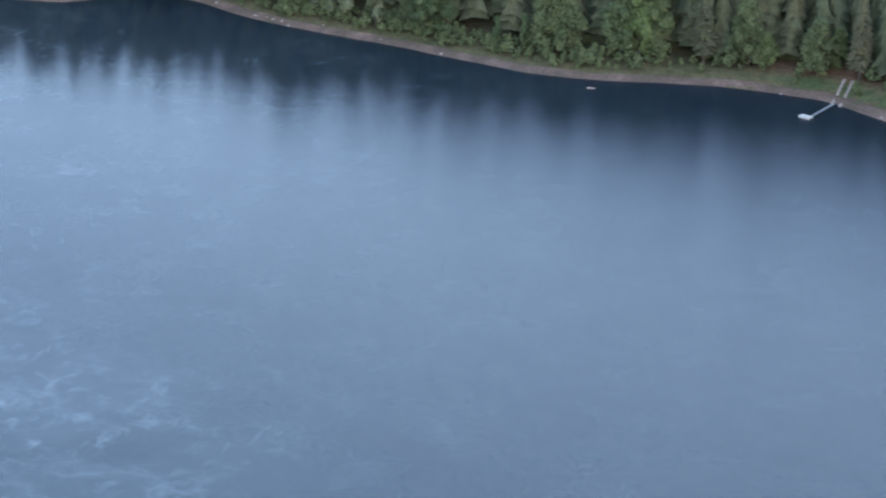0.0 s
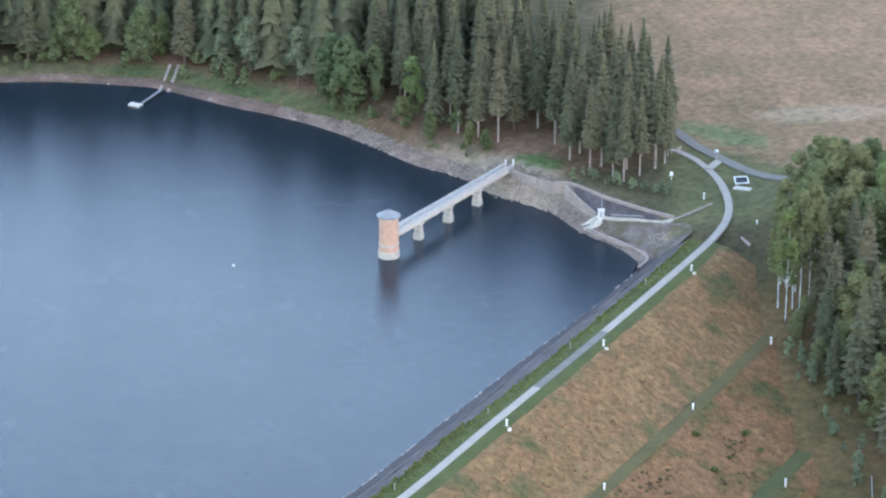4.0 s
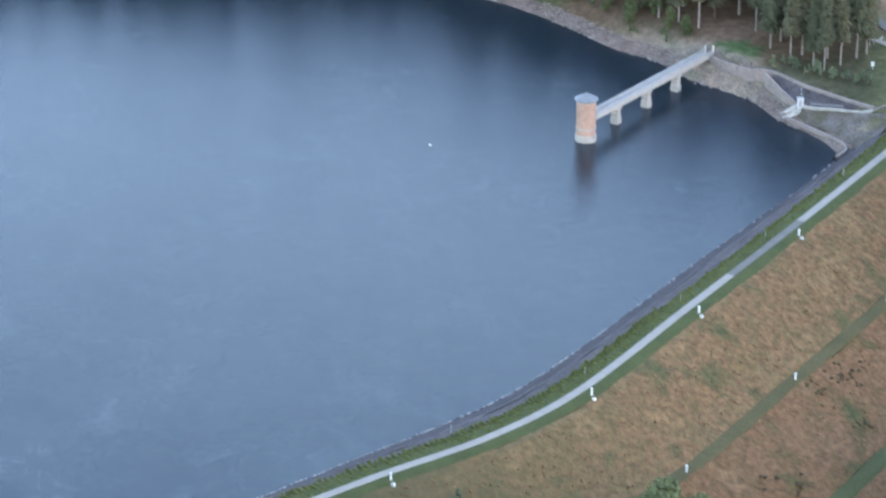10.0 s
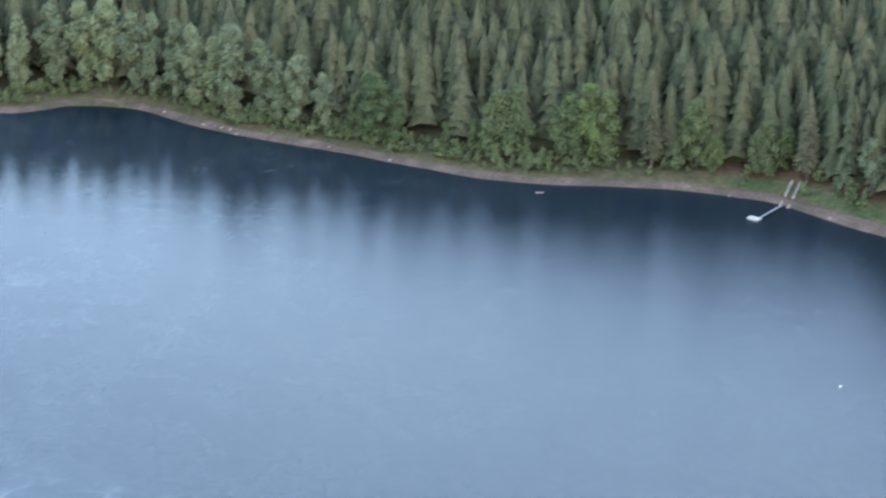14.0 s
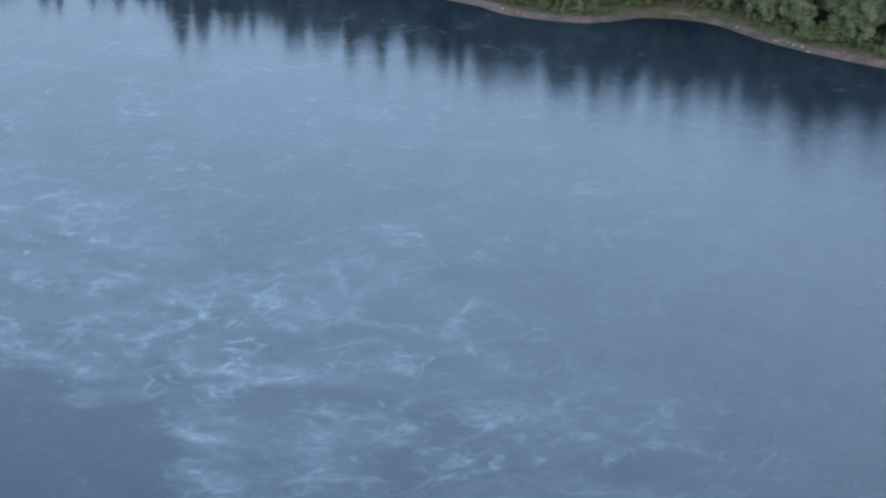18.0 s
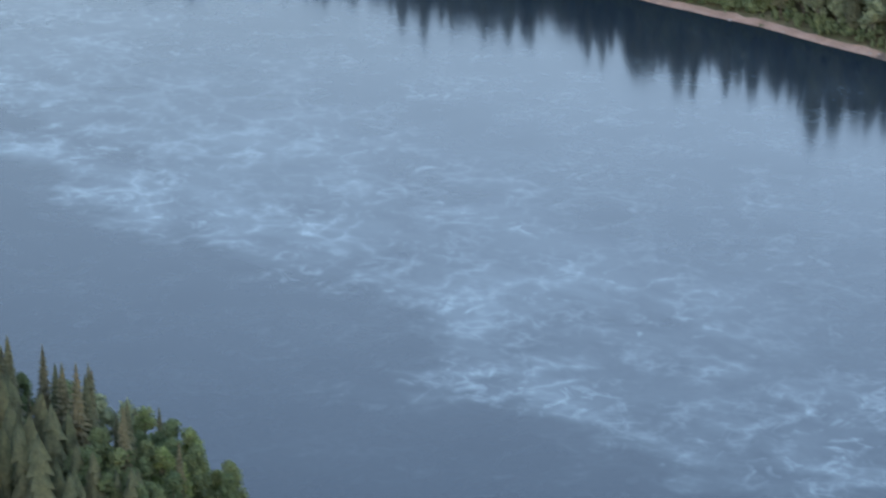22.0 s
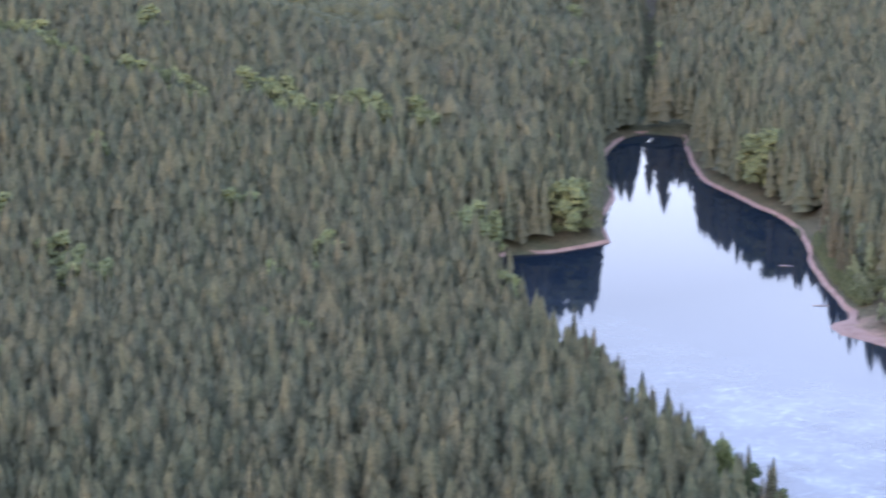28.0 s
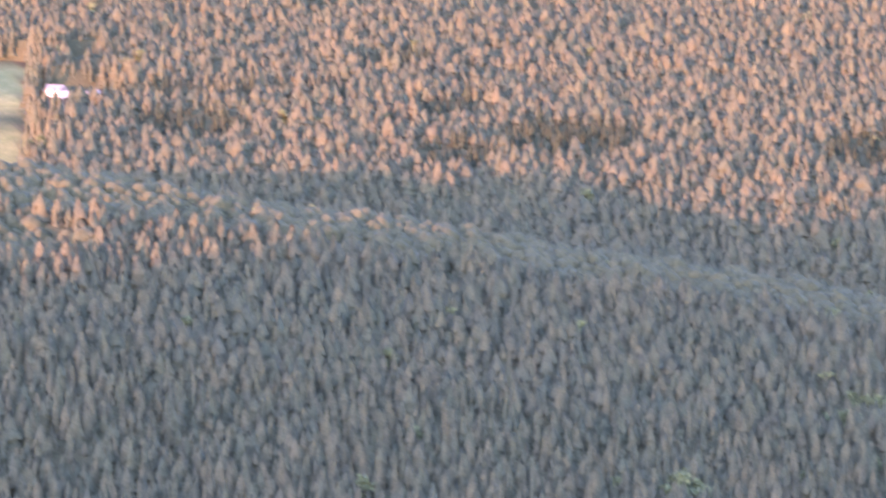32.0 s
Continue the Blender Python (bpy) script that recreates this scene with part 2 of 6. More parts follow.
BLEACHED = two_scale("bleached_stone", 0.5, [(0.3, (0.4, 0.35, 0.3)), (0.7, (0.54, 0.48, 0.41))], 2.0, (0.6, 0.6, 0.6), 0.4, bump=0.5, dist=0.1)
ASPH = two_scale("pale_asphalt", 0.3, [(0.3, (0.29, 0.25, 0.2)), (0.7, (0.36, 0.31, 0.25))], 3.0, (0.75, 0.75, 0.75), 0.4, bump=0.1)
ASPH_OLD = two_scale("dark_asphalt", 0.3, [(0.3, (0.15, 0.132, 0.108)), (0.7, (0.2, 0.176, 0.145))], 3.0, (0.7, 0.7, 0.7), 0.4, bump=0.1)
CONC = two_scale("weathered_concrete", 0.6, [(0.3, (0.420, 0.376, 0.302)), (0.7, (0.580, 0.517, 0.420))], 3.0, (0.6, 0.58, 0.55), 0.45)
BRICK = two_scale("tower_masonry", 0.7, [(0.3, (0.50, 0.30, 0.20)), (0.7, (0.64, 0.42, 0.29))], 3.0, (0.6, 0.55, 0.5), 0.4)
SLATE = two_scale("zinc_roof", 0.8, [(0.3, (0.190, 0.187, 0.184)), (0.7, (0.285, 0.281, 0.258))], 4.0, (0.7, 0.7, 0.7), 0.3, rough=0.5)
CONC_PALE = two_scale("pale_concrete", 0.6, [(0.3, (0.490, 0.460, 0.384)), (0.7, (0.627, 0.589, 0.496))], 3.0, (0.75, 0.74, 0.72), 0.35)
DARKGLASS = two_scale("dark_glass", 0.8, [(0.3, (0.02, 0.025, 0.03)), (0.7, (0.04, 0.045, 0.05))], 4.0, (0.8, 0.8, 0.8), 0.2, rough=0.15, bump=0.02, spec=0.5)
WHITE = two_scale("white_paint", 1.5, [(0.3, (0.700, 0.672, 0.585)), (0.7, (0.820, 0.787, 0.688))], 6.0, (0.8, 0.8, 0.78), 0.3)
ROCK_LOOSE = two_scale("loose_stone", 0.9, [(0.3, (0.215, 0.17, 0.13)), (0.5, (0.29, 0.235, 0.18)), (0.75, (0.37, 0.305, 0.235))], 3.0, (0.5, 0.5, 0.5), 0.5)
GALV = two_scale("galvanised_steel", 0.8, [(0.3, (0.383, 0.376, 0.350)), (0.7, (0.510, 0.496, 0.455))], 5.0, (0.8, 0.8, 0.8), 0.3, rough=0.5)


def water_material():
    m, nt, b = material("lake_water", 0.1, 0, 0.42)
    b.inputs["IOR"].default_value = 1.33
    geo = nt.nodes.new("ShaderNodeNewGeometry")
    sep = nt.nodes.new("ShaderNodeSeparateXYZ")
    nt.links.new(geo.outputs["Position"], sep.inputs[0])
    # curdled clots of surface film, drifted into one long band across mid-lake
    def maths(op, p, q=0.0, r=0.0):
        m = nt.nodes.new("ShaderNodeMath")
        m.operation = op
        for sock, v in zip(m.inputs, (p, q, r)):
            if hasattr(v, "is_output"):
                nt.links.new(v, sock)
            else:
                sock.default_value = v
        return m.outputs[0]

    def warped(size, amount):
        """Places drawn aside by a slow noise, so that the film curls."""
        n = noise_node(nt, size, 3, 0.55)
        sub, add = nt.nodes.new("ShaderNodeVectorMath"), nt.nodes.new("ShaderNodeVectorMath")
        sub.operation, add.operation = "SUBTRACT", "MULTIPLY_ADD"
        sub.inputs[1].default_value = (0.5, 0.5, 0.5)
        nt.links.new(n.outputs["Color"], sub.inputs[0])
        nt.links.new(sub.outputs[0], add.inputs[0])
        add.inputs[1].default_value = (amount, amount, 0)
        nt.links.new(geo.outputs["Position"], add.inputs[2])
        return add.outputs[0]

    def web(scale, size, amount, stops):
        """Threads of film between drifting cells of open water."""
        v = nt.nodes.new("ShaderNodeTexVoronoi")
        v.voronoi_dimensions, v.feature = "2D", "DISTANCE_TO_EDGE"
        v.inputs["Scale"].default_value = scale
        nt.links.new(warped(size, amount), v.inputs["Vector"])
        r = ramp_node(nt, [(p, (c, c, c)) for p, c in stops])
        nt.links.new(v.outputs["Distance"], r.inputs["Fac"])
        return r.outputs["Color"]

    def patches(scale, detail, stops, stretch=None, lumpy=0.3):
        n = noise_node(nt, scale, detail, 0.6, stretch, lumpy)
        r = ramp_node(nt, [(p, (c, c, c)) for p, c in stops])
        nt.links.new(n.outputs["Fac"], r.inputs["Fac"])
        return r.outputs["Color"]

    threads = mixed(nt, 1.0, web(0.047, 0.05, 46.0, [(0.0, 0.6), (0.06, 0.3), (0.18, 0.05), (0.35, 0.0)]), patches(0.045, 5, [(0.46, 0.03), (0.64, 1.0)]), "MULTIPLY")
    fine = mixed(nt, 1.0, web(0.16, 0.16, 13.0, [(0.0, 0.45), (0.1, 0.22), (0.3, 0.0)]), patches(0.06, 5, [(0.5, 0.0), (0.66, 1.0)]), "MULTIPLY")
    knots = mixed(nt, 1.0, patches(0.15, 6, [(0.53, 0.0), (0.62, 0.5), (0.72, 1.0)], (1.0, 0.75, 1.0, 20), 1.2), patches(0.034, 4, [(0.45, 0.08), (0.6, 1.0)]), "MULTIPLY")
    veil = patches(0.024, 6, [(0.32, 0.05), (0.7, 0.46)], (1.0, 1.5, 1.0, 18), 0.5)
    film = mixed(nt, 1.0, mixed(nt, 1.0, mixed(nt, 1.0, threads, fine, "ADD"), knots, "ADD"), veil, "ADD")
    n2 = noise_node(nt, 0.016, 4, 0.55)
    across = maths("MULTIPLY_ADD", sep.outputs["X"], 0.335, maths("ADD", sep.outputs["Y"], -470.0))
    across = maths("ADD", across, maths("MULTIPLY_ADD", n2.outputs["Fac"], 190.0, -95.0))
    r2 = ramp_node(nt, [(p, (c, c, c)) for p, c in ((0.26, 0.08), (0.38, 0.15), (0.47, 1.0), (0.60, 0.68), (0.9, 0.22))])
    nt.links.new(maths("MULTIPLY_ADD", across, 1 / 250, 0.5), r2.inputs["Fac"])
    film = mixed(nt, 1.0, film, r2.outputs["Color"], "MULTIPLY")
    for axis, lo, hi, v0, v1 in (("X", -110.0, -360.0, 0.22, 1.0), ("X", -800.0, -930.0, 1.0, 0.3), ("Y", 800.0, 870.0, 1.0, 0.08)):
        place = nt.nodes.new("ShaderNodeMapRange")
        place.interpolation_type = "SMOOTHSTEP"
        for k, v in (("From Min", lo), ("From Max", hi), ("To Min", v0), ("To Max", v1)):
            place.inputs[k].default_value = v
        nt.links.new(sep.outputs[axis], place.inputs["Value"])
        film = mixed(nt, 1.0, film, place.outputs["Result"], "MULTIPLY")
    nt.links.new(mixed(nt, film, (0.0095, 0.0175, 0.0235), (0.215, 0.255, 0.245)), b.inputs["Base Color"])
    # glassy in the arm, ruffled towards the dam
    gloss = ramp_node(nt, [(p, (c, c, c)) for p, c in ((0.0, 0.035), (0.15, 0.055), (0.32, 0.12), (0.68, 0.09), (0.8, 0.08), (1.0, 0.08))])
    nt.links.new(maths("MULTIPLY_ADD", sep.outputs["X"], 0.001, 1.0), gloss.inputs["Fac"])
    nt.links.new(gloss.outputs["Color"], b.inputs["Roughness"])
    # mirrored sky dimmed by place through the specular level, most in the arm
    sheen = ramp_node(nt, [(p, (c, c, c)) for p, c in ((0.0, 0.03), (0.4, 0.098), (0.65, 0.215), (0.8, 0.288), (1.0, 0.365))])
    nt.links.new(maths("MULTIPLY_ADD", sep.outputs["X"], 0.001, 1.0), sheen.inputs["Fac"])
    nt.links.new(sheen.outputs["Color"], b.inputs["Specular IOR Level"])
    rip = noise_node(nt, 2.4, 2, 0.5, (1.0, 1.6, 1.0, 15))
    ruffle = ramp_node(nt, [(p, (c, c, c)) for p, c in ((0.0, 0.02), (0.55, 0.08), (0.72, 0.3), (0.86, 0.8), (0.95, 1.0))])
    nt.links.new(maths("MULTIPLY_ADD", sep.outputs["X"], 0.001, 1.0), ruffle.inputs["Fac"])
    bumped(nt, b, maths("MULTIPLY", rip.outputs["Fac"], ruffle.outputs["Color"]), 1.0, 0.058)
    return m


WATER = water_material()


# ---- mesh helpers ----
def finish(name, me, mat, parent=None, label=""):
    me.materials.append(mat)
    ob = new(name, me)
    ob.parent = parent
    if label:
        ob["label"] = label
    return ob


def part(name, bm, mat, parent=None, label=""):
    me = bpy.data.meshes.new(name)
    bm.to_mesh(me)
    bm.free()
    return finish(name, me, mat, parent, label)


def from_arrays(name, verts, faces, mat, parent=None, label="", smooth=False):
    me = bpy.data.meshes.new(name)
    v, f = np.asarray(verts, np.float32), np.asarray(faces, np.int32)
    k = f.shape[1]
    me.vertices.add(len(v))
    me.vertices.foreach_set("co", v.ravel())
    me.loops.add(f.size)
    me.loops.foreach_set("vertex_index", f.ravel())
    me.polygons.add(len(f))
    me.polygons.foreach_set("loop_start", np.arange(0, f.size, k, dtype=np.int32))
    me.polygons.foreach_set("loop_total", np.full(len(f), k, np.int32))
    me.polygons.foreach_set("use_smooth", np.full(len(f), smooth))
    me.update(calc_edges=True)
    return finish(name, me, mat, parent, label)


def box(bm, x0, x1, y0, y1, z0, z1, bevel=0.0):
    r = bmesh.ops.create_cube(bm, size=1.0)
    bmesh.ops.transform(bm, matrix=Matrix.Translation(((x0 + x1) / 2, (y0 + y1) / 2, (z0 + z1) / 2)) @ Matrix.Diagonal((x1 - x0, y1 - y0, z1 - z0, 1)), verts=r["verts"])
    if bevel:
        bmesh.ops.bevel(bm, geom=list({e for v in r["verts"] for e in v.link_edges}), offset=bevel, segments=1, affect="EDGES")


def lathe(bm, profile, seg=24, at=(0, 0)):
    """A closed body of revolution from (radius, height) pairs, upwards."""
    rings = [[bm.verts.new((at[0] + r * math.cos(2 * math.pi * k / seg), at[1] + r * math.sin(2 * math.pi * k / seg), z)) for k in range(seg)] for r, z in profile]
    for a, b in zip(rings, rings[1:]):
        for k in range(seg):
            bm.faces.new((a[k], a[(k + 1) % seg], b[(k + 1) % seg], b[k]))
    bm.faces.new(rings[0][::-1])
    bm.faces.new(rings[-1])


def smooth_line(points, step=4.0):
    """Catmull-Rom through the points, cut into steps."""
    p = [np.array(q, float) for q in points]
    p = [2 * p[0] - p[1], *p, 2 * p[-1] - p[-2]]
    out = []
    for a, b, c, d in zip(p, p[1:], p[2:], p[3:]):
        n = max(1, int(np.linalg.norm(c - b) / step))
        for t in np.arange(n) / n:
            out.append(0.5 * (2 * b + (c - a) * t + (2 * a - 5 * b + 4 * c - d) * t**2 + (3 * b - a - 3 * c + d) * t**3))
    return np.array([*out, p[-2]])


def normals_of(line):
    t = np.gradient(line[:, :2], axis=0)
    t /= np.linalg.norm(t, axis=1, keepdims=True)
    return np.stack([-t[:, 1], t[:, 0]], -1)


def sweep(name, line, section, mat, parent=None, label="", rough=0.0, seed=0):
    """A strip along a line; the section is (offset to the line's left, height above it)."""
    nrm = normals_of(line)
    rng = np.random.default_rng(seed)
    rows = []
    for off, h in section:
        z = line[:, 2] if line.shape[1] > 2 else np.zeros(len(line))
        row = np.c_[line[:, :2] + nrm * off, z + h]
        if rough:
            row += rng.normal(0, rough, row.shape)
        rows.append(row)
    v = np.concatenate(rows)
    n, m = len(line), len(section)
    i = np.arange(n - 1)
    f = np.concatenate([np.stack([k * n + i, k * n + i + 1, (k + 1) * n + i + 1, (k + 1) * n + i], -1) for k in range(m - 1)])
    return from_arrays(name, v, f, mat, parent, label)


# ---- the plan ----
SHORE_FAR = [(40, 688), (35.6, 697), (27.3, 706.5), (20.2, 719.2), (6.7, 730.5), (-1.5, 742), (-11.4, 749.8), (-23, 762.6), (-33.4, 774.2),
             (-50, 786), (-63, 793), (-80, 806), (-93, 809.5), (-118, 812), (-148, 808.3), (-173, 812), (-204, 822), (-246, 834), (-271, 847), (-288, 848),
             (-306, 836.6), (-328, 835), (-346, 842), (-377, 848.4), (-430, 861), (-477, 872), (-538, 881.6), (-579, 893), (-640, 894.5), (-690, 893)]
SHORE_ARM = [(-727, 886.5), (-770, 880), (-810, 874), (-858, 876.5), (-886, 880), (-902, 881), (-913, 885), (-919.5, 893), (-921, 901), (-930, 911), (-944, 920), (-1003, 960), (-1047, 997),
             (-1091, 1027), (-1157, 1053), (-1205, 1074), (-1276, 1126), (-1311, 1153), (-1331, 1142), (-1323, 1121), (-1286, 1078), (-1250, 1045), (-1191, 1004.5), (-1150, 962), (-1104, 929)]
SHORE_NEAR = [(-1102, 893), (-1110, 872), (-1060, 832), (-980, 790), (-905, 752), (-867, 734), (-806, 703), (-745, 680), (-703, 666), (-668, 648),
              (-655, 634), (-631, 618), (-590, 585), (-536, 540), (-470, 502), (-403, 487), (-369, 479), (-330, 455), (-200, 438), (-128, 464)]
DAM_FOOT = [(-98.5, 489.8), (-74.1, 511.2), (-45.3, 540.3), (-30, 556), (-17.6, 575.6), (-9.4, 591), (8.3, 624.4), (27.6, 659), (38, 679)]
LAKE = np.array(SHORE_FAR + SHORE_ARM + SHORE_NEAR + DAM_FOOT, float)
CREST = smooth_line([(55.5, 683, 7), (48.3, 667.4, 7), (26.9, 625.7, 7), (5.9, 586, 7), (-14.1, 548.3, 7), (-30, 528, 7), (-48.9, 511.5, 7), (-66.8, 494.8, 7), (-86, 477.5, 7), (-130, 437, 7), (-180, 390, 7)], 4.0)


def edge_distance(px, py, poly):
    """Distance to a closed polygon, negative inside."""
    best, inside = np.full(px.shape, 1e9), np.zeros(px.shape, bool)
    for (x0, y0), (x1, y1) in zip(poly, np.roll(poly, -1, 0)):
        dx, dy = x1 - x0, y1 - y0
        t = np.clip(((px - x0) * dx + (py - y0) * dy) / (dx * dx + dy * dy), 0, 1)
        best = np.minimum(best, np.hypot(px - x0 - t * dx, py - y0 - t * dy))
        if y1 != y0:
            inside ^= ((y0 > py) != (y1 > py)) & (px < dx * (py - y0) / dy + x0)
    return np.where(inside, -best, best)


def line_side(px, py, line):
    """Signed distance to an open line: positive to its left."""
    best, side = np.full(px.shape, 1e9), np.zeros(px.shape)
    for (x0, y0), (x1, y1) in zip(line[:-1], line[1:]):
        dx, dy = x1 - x0, y1 - y0
        t = np.clip(((px - x0) * dx + (py - y0) * dy) / (dx * dx + dy * dy), 0, 1)
        d = np.hypot(px - x0 - t * dx, py - y0 - t * dy)
        s = np.sign(dx * (py - y0) - dy * (px - x0))
        side, best = np.where(d < best, s, side), np.minimum(best, d)
    return best * side


def step01(v, a, b):
    t = np.clip((v - a) / (b - a), 0, 1)
    return t * t * (3 - 2 * t)


def waves(x, y, size, seed):
    """Gentle smooth relief between -1 and 1."""
    rng = np.random.default_rng(seed)
    out = np.zeros(np.shape(x))
    for k in range(6):
        a, s, p = rng.uniform(0, 6.28), size * rng.uniform(0.6, 1.6), rng.uniform(0, 6.28)
        out += np.sin((x * math.cos(a) + y * math.sin(a)) * 6.28 / s + p)
    return out / 6


GUIDE = np.array([(120, 800), (75, 720), *CREST[::6, :2], (-180, 390), (-320, 250)])


def ground_height(x, y):
    x, y = np.asarray(x, float), np.asarray(y, float)
    d, r, yaw = edge_distance(x, y, LAKE), np.hypot(x, y), np.degrees(np.arctan2(x, y))
    near_dam = step01(x, -120, 0) * step01(y, 900, 780)
    steep = step01(x, -6, 4) * step01(x, 25, 19) * step01(y, 745, 735)
    flat = 1 - 0.8 * np.maximum(blob(x, y, -905, 886, 42, 30), blob(x, y, -668, 650, 28, 24))
    bank = flat * np.minimum(np.maximum(d, 0) * (0.3 + 0.2 * near_dam + 0.35 * steep), 2.2 + 3.6 * near_dam)
    rise = np.maximum(d - 8, 0) * (0.14 - 0.10 * step01(x, -25, 45))
    north = bank + np.minimum(rise, 150 + 0.02 * rise)
    ridge = np.interp(yaw, [-80, -76, -70, -66, -60.4, -59, -57, -55, -50, -44], [181, 165, 141, 126, 108, 96, 83, 69, 62, 60])
    rise_w = 8 + 18 * step01(r, 600, 1150) + (ridge - 26) * np.clip((r - 1150) / 680, 0, 1) ** 1.15
    dip = ridge - 38 * step01(r, 1850, 2050)
    far = np.interp(r, [0, 2050, 2200, 2350, 3100, 3600, 4400], [60, 70, 98, 128, 262, 318, 370])
    west_r = np.where(r < 1850, rise_w, np.maximum(dip * step01(r, 2300, 2100), far * step01(r, 1900, 2120)))
    gap = step01(np.abs(yaw + 49.25) * r / 57.3, 120, 5) * step01(r, 1740, 1800)
    west_r = west_r * (1 - 0.86 * gap)
    west = bank + west_r * (1 - np.exp(-np.maximum(d - 5, 0) / 160))
    w = step01(yaw, -41, -50) * step01(np.abs(yaw), 178, 120)
    land = north * (1 - w) + west * w
    # a long unseen hill added behind the viewpoint, its crest shaped to shade the valley
    back = np.maximum(0, x * math.sin(radians(SUN_YAW)) + y * math.cos(radians(SUN_YAW)) - 520)
    land = np.where(back > 0, 8 + np.minimum(0.55 * back, 248 + 48 * step01(x * math.cos(radians(SUN_YAW - 180)) - y * math.sin(radians(SUN_YAW - 180)), -1043, -956) + 4 * waves(x, y, 220, 9) + 0.01 * back), land)
    land = land + waves(x, y, 160, 3) * 2.5 * step01(d, 20, 120)
    n = line_side(x, y, GUIDE)
    u = (x - 86) * 0.5 + (y - 590) * 0.86
    v = -(x - 10) * 0.9 - (y - 505) * 0.45
    low = np.minimum(-15.5 + np.maximum(0, 0.28 * u) + 0.17 * np.maximum(0, v), 6.6 + 0.02 * np.maximum(u, 0))
    k = step01(n, -5, 8) * step01(x, -330, -250)
    k = np.where(y > 845, 0, k) * step01(y, 300, 400)
    land = land * (1 - k) + low * k
    along = (x > -170) & (x < 56) & (y > 395) & (y < 690)
    land = np.where(along & (n > -34) & (n < 8), np.minimum(land, np.maximum(5.2 + 0.66 * (np.minimum(n, -4.6) + 4.6), -6)), land)
    bed = -np.minimum(0.4 * -np.minimum(d, 0), 9)
    return np.where(d > 0, land, bed) - 0.02


def blob(x, y, cx, cy, rx, ry, turn=0.0):
    """1 inside a soft ellipse, 0 outside."""
    c, s = math.cos(radians(turn)), math.sin(radians(turn))
    u, v = (x - cx) * c + (y - cy) * s, -(x - cx) * s + (y - cy) * c
    return step01(np.hypot(u / rx, v / ry), 1.15, 0.85)


def meadow(x, y):
    """1 on the far open meadow west of the wood."""
    return step01(x, -2330, -2350) * step01(x, -2738, -2722) * step01(y + 0.254 * (x + 2376), 612, 604)


def ground_cover(x, y):
    """What grows or lies on the ground: base colours of needles, grass, stubble, stone and sand, and one painted meadow
    shadow.
    """
    d = edge_distance(x, y, LAKE)
    n = line_side(x, y, GUIDE)
    col = np.array([0.085, 0.075, 0.042]) + 0 * x[:, None]

    def lay(mask, c):
        nonlocal col
        m = np.clip(mask, 0, 1)[:, None]
        col = col * (1 - m) + np.array(c) * m

    near = step01(x, -420, -300) * step01(y, 900, 860)
    lay(step01(d, 18, 4) * (d > -5) * step01(x, -1400, -1300), (0.12, 0.11, 0.06))
    strip = step01(x, -110, -95) * step01(x, 0, -12) * step01(y, 760, 765)
    lay(strip * step01(d, 26, 12) * (d > 0), (0.17, 0.105, 0.068))
    lay(strip * step01(d, 11, 8) * step01(d, 2, 4), (0.09, 0.112, 0.052))
    lay(blob(x, y, -1344, 1168, 30, 32, -40), (0.10, 0.115, 0.065))
    east = step01(x, 6, 30) * step01(y, 690, 700) * step01(y, 900, 880)
    lay(blob(x, y, 14, 765, 42, 40, 0), (0.15, 0.098, 0.062))
    lay(blob(x, y, 16, 746, 12, 8, 40), (0.20, 0.13, 0.09))
    lay(blob(x, y, 15, 735, 8, 6), (0.07, 0.12, 0.042))
    lay(east * step01(x, 44, 52), (0.115, 0.112, 0.052))
    field = step01(y + 0.75 * (x - 60), 741, 747)
    lay(field * step01(x, 30, 44), (0.25, 0.155, 0.095))
    lay(blob(x, y, 64, 752, 14, 5, -35), (0.15, 0.16, 0.08))
    lay(0.25 * blob(x, y, 90, 764, 17, 5, 0), (0.42, 0.37, 0.29))
    lay(step01(n, 40, 52) * step01(y, 400, 420) * near * step01(x, 80, 60), (0.105, 0.115, 0.052))
    lay(step01(n, 56, 60) * blob(x, y, 42, 515, 34, 24, 10), (0.185, 0.135, 0.058))
    lay(step01(n, 50, 53) * step01(n, 58, 56) * near, (0.21, 0.13, 0.085))
    lay(step01(n, 8, 20) * step01(x, 58, 66) * step01(y, 690, 670), (0.145, 0.1, 0.047))
    lay(step01(x, -25, -5) * step01(d, 11, 7) * (d > -6) * step01(n, 4, -3) * step01(y, 770, 740), (0.31, 0.25, 0.195))
    lay(step01(d, 17, 11) * (d > -9) * blob(x, y, -890, 884, 52, 30), (0.33, 0.222, 0.16))
    lay(step01(d, 11, 7) * (d > -9) * blob(x, y, -660, 638, 40, 34), (0.27, 0.185, 0.14))
    lay(meadow(x, y), (0.27, 0.25, 0.085))
    lay(meadow(x, y) * step01(x, -2600, -2615), (0.15, 0.2, 0.09))
    # a hedge's shadow across the meadow, put into the ground colour
    lay(meadow(x, y) * step01(np.abs(x + 2496), 20, 14), (0.075, 0.095, 0.045))
    return col


def graded(a, b, fine_a, fine_b, fine, coarse):
    out, v = [], a
    while v < b:
        out.append(v)
        gap = max(fine_a - v, v - fine_b, 0)
        v += min(coarse, fine + gap * 0.045)
    return np.array(out + [b])


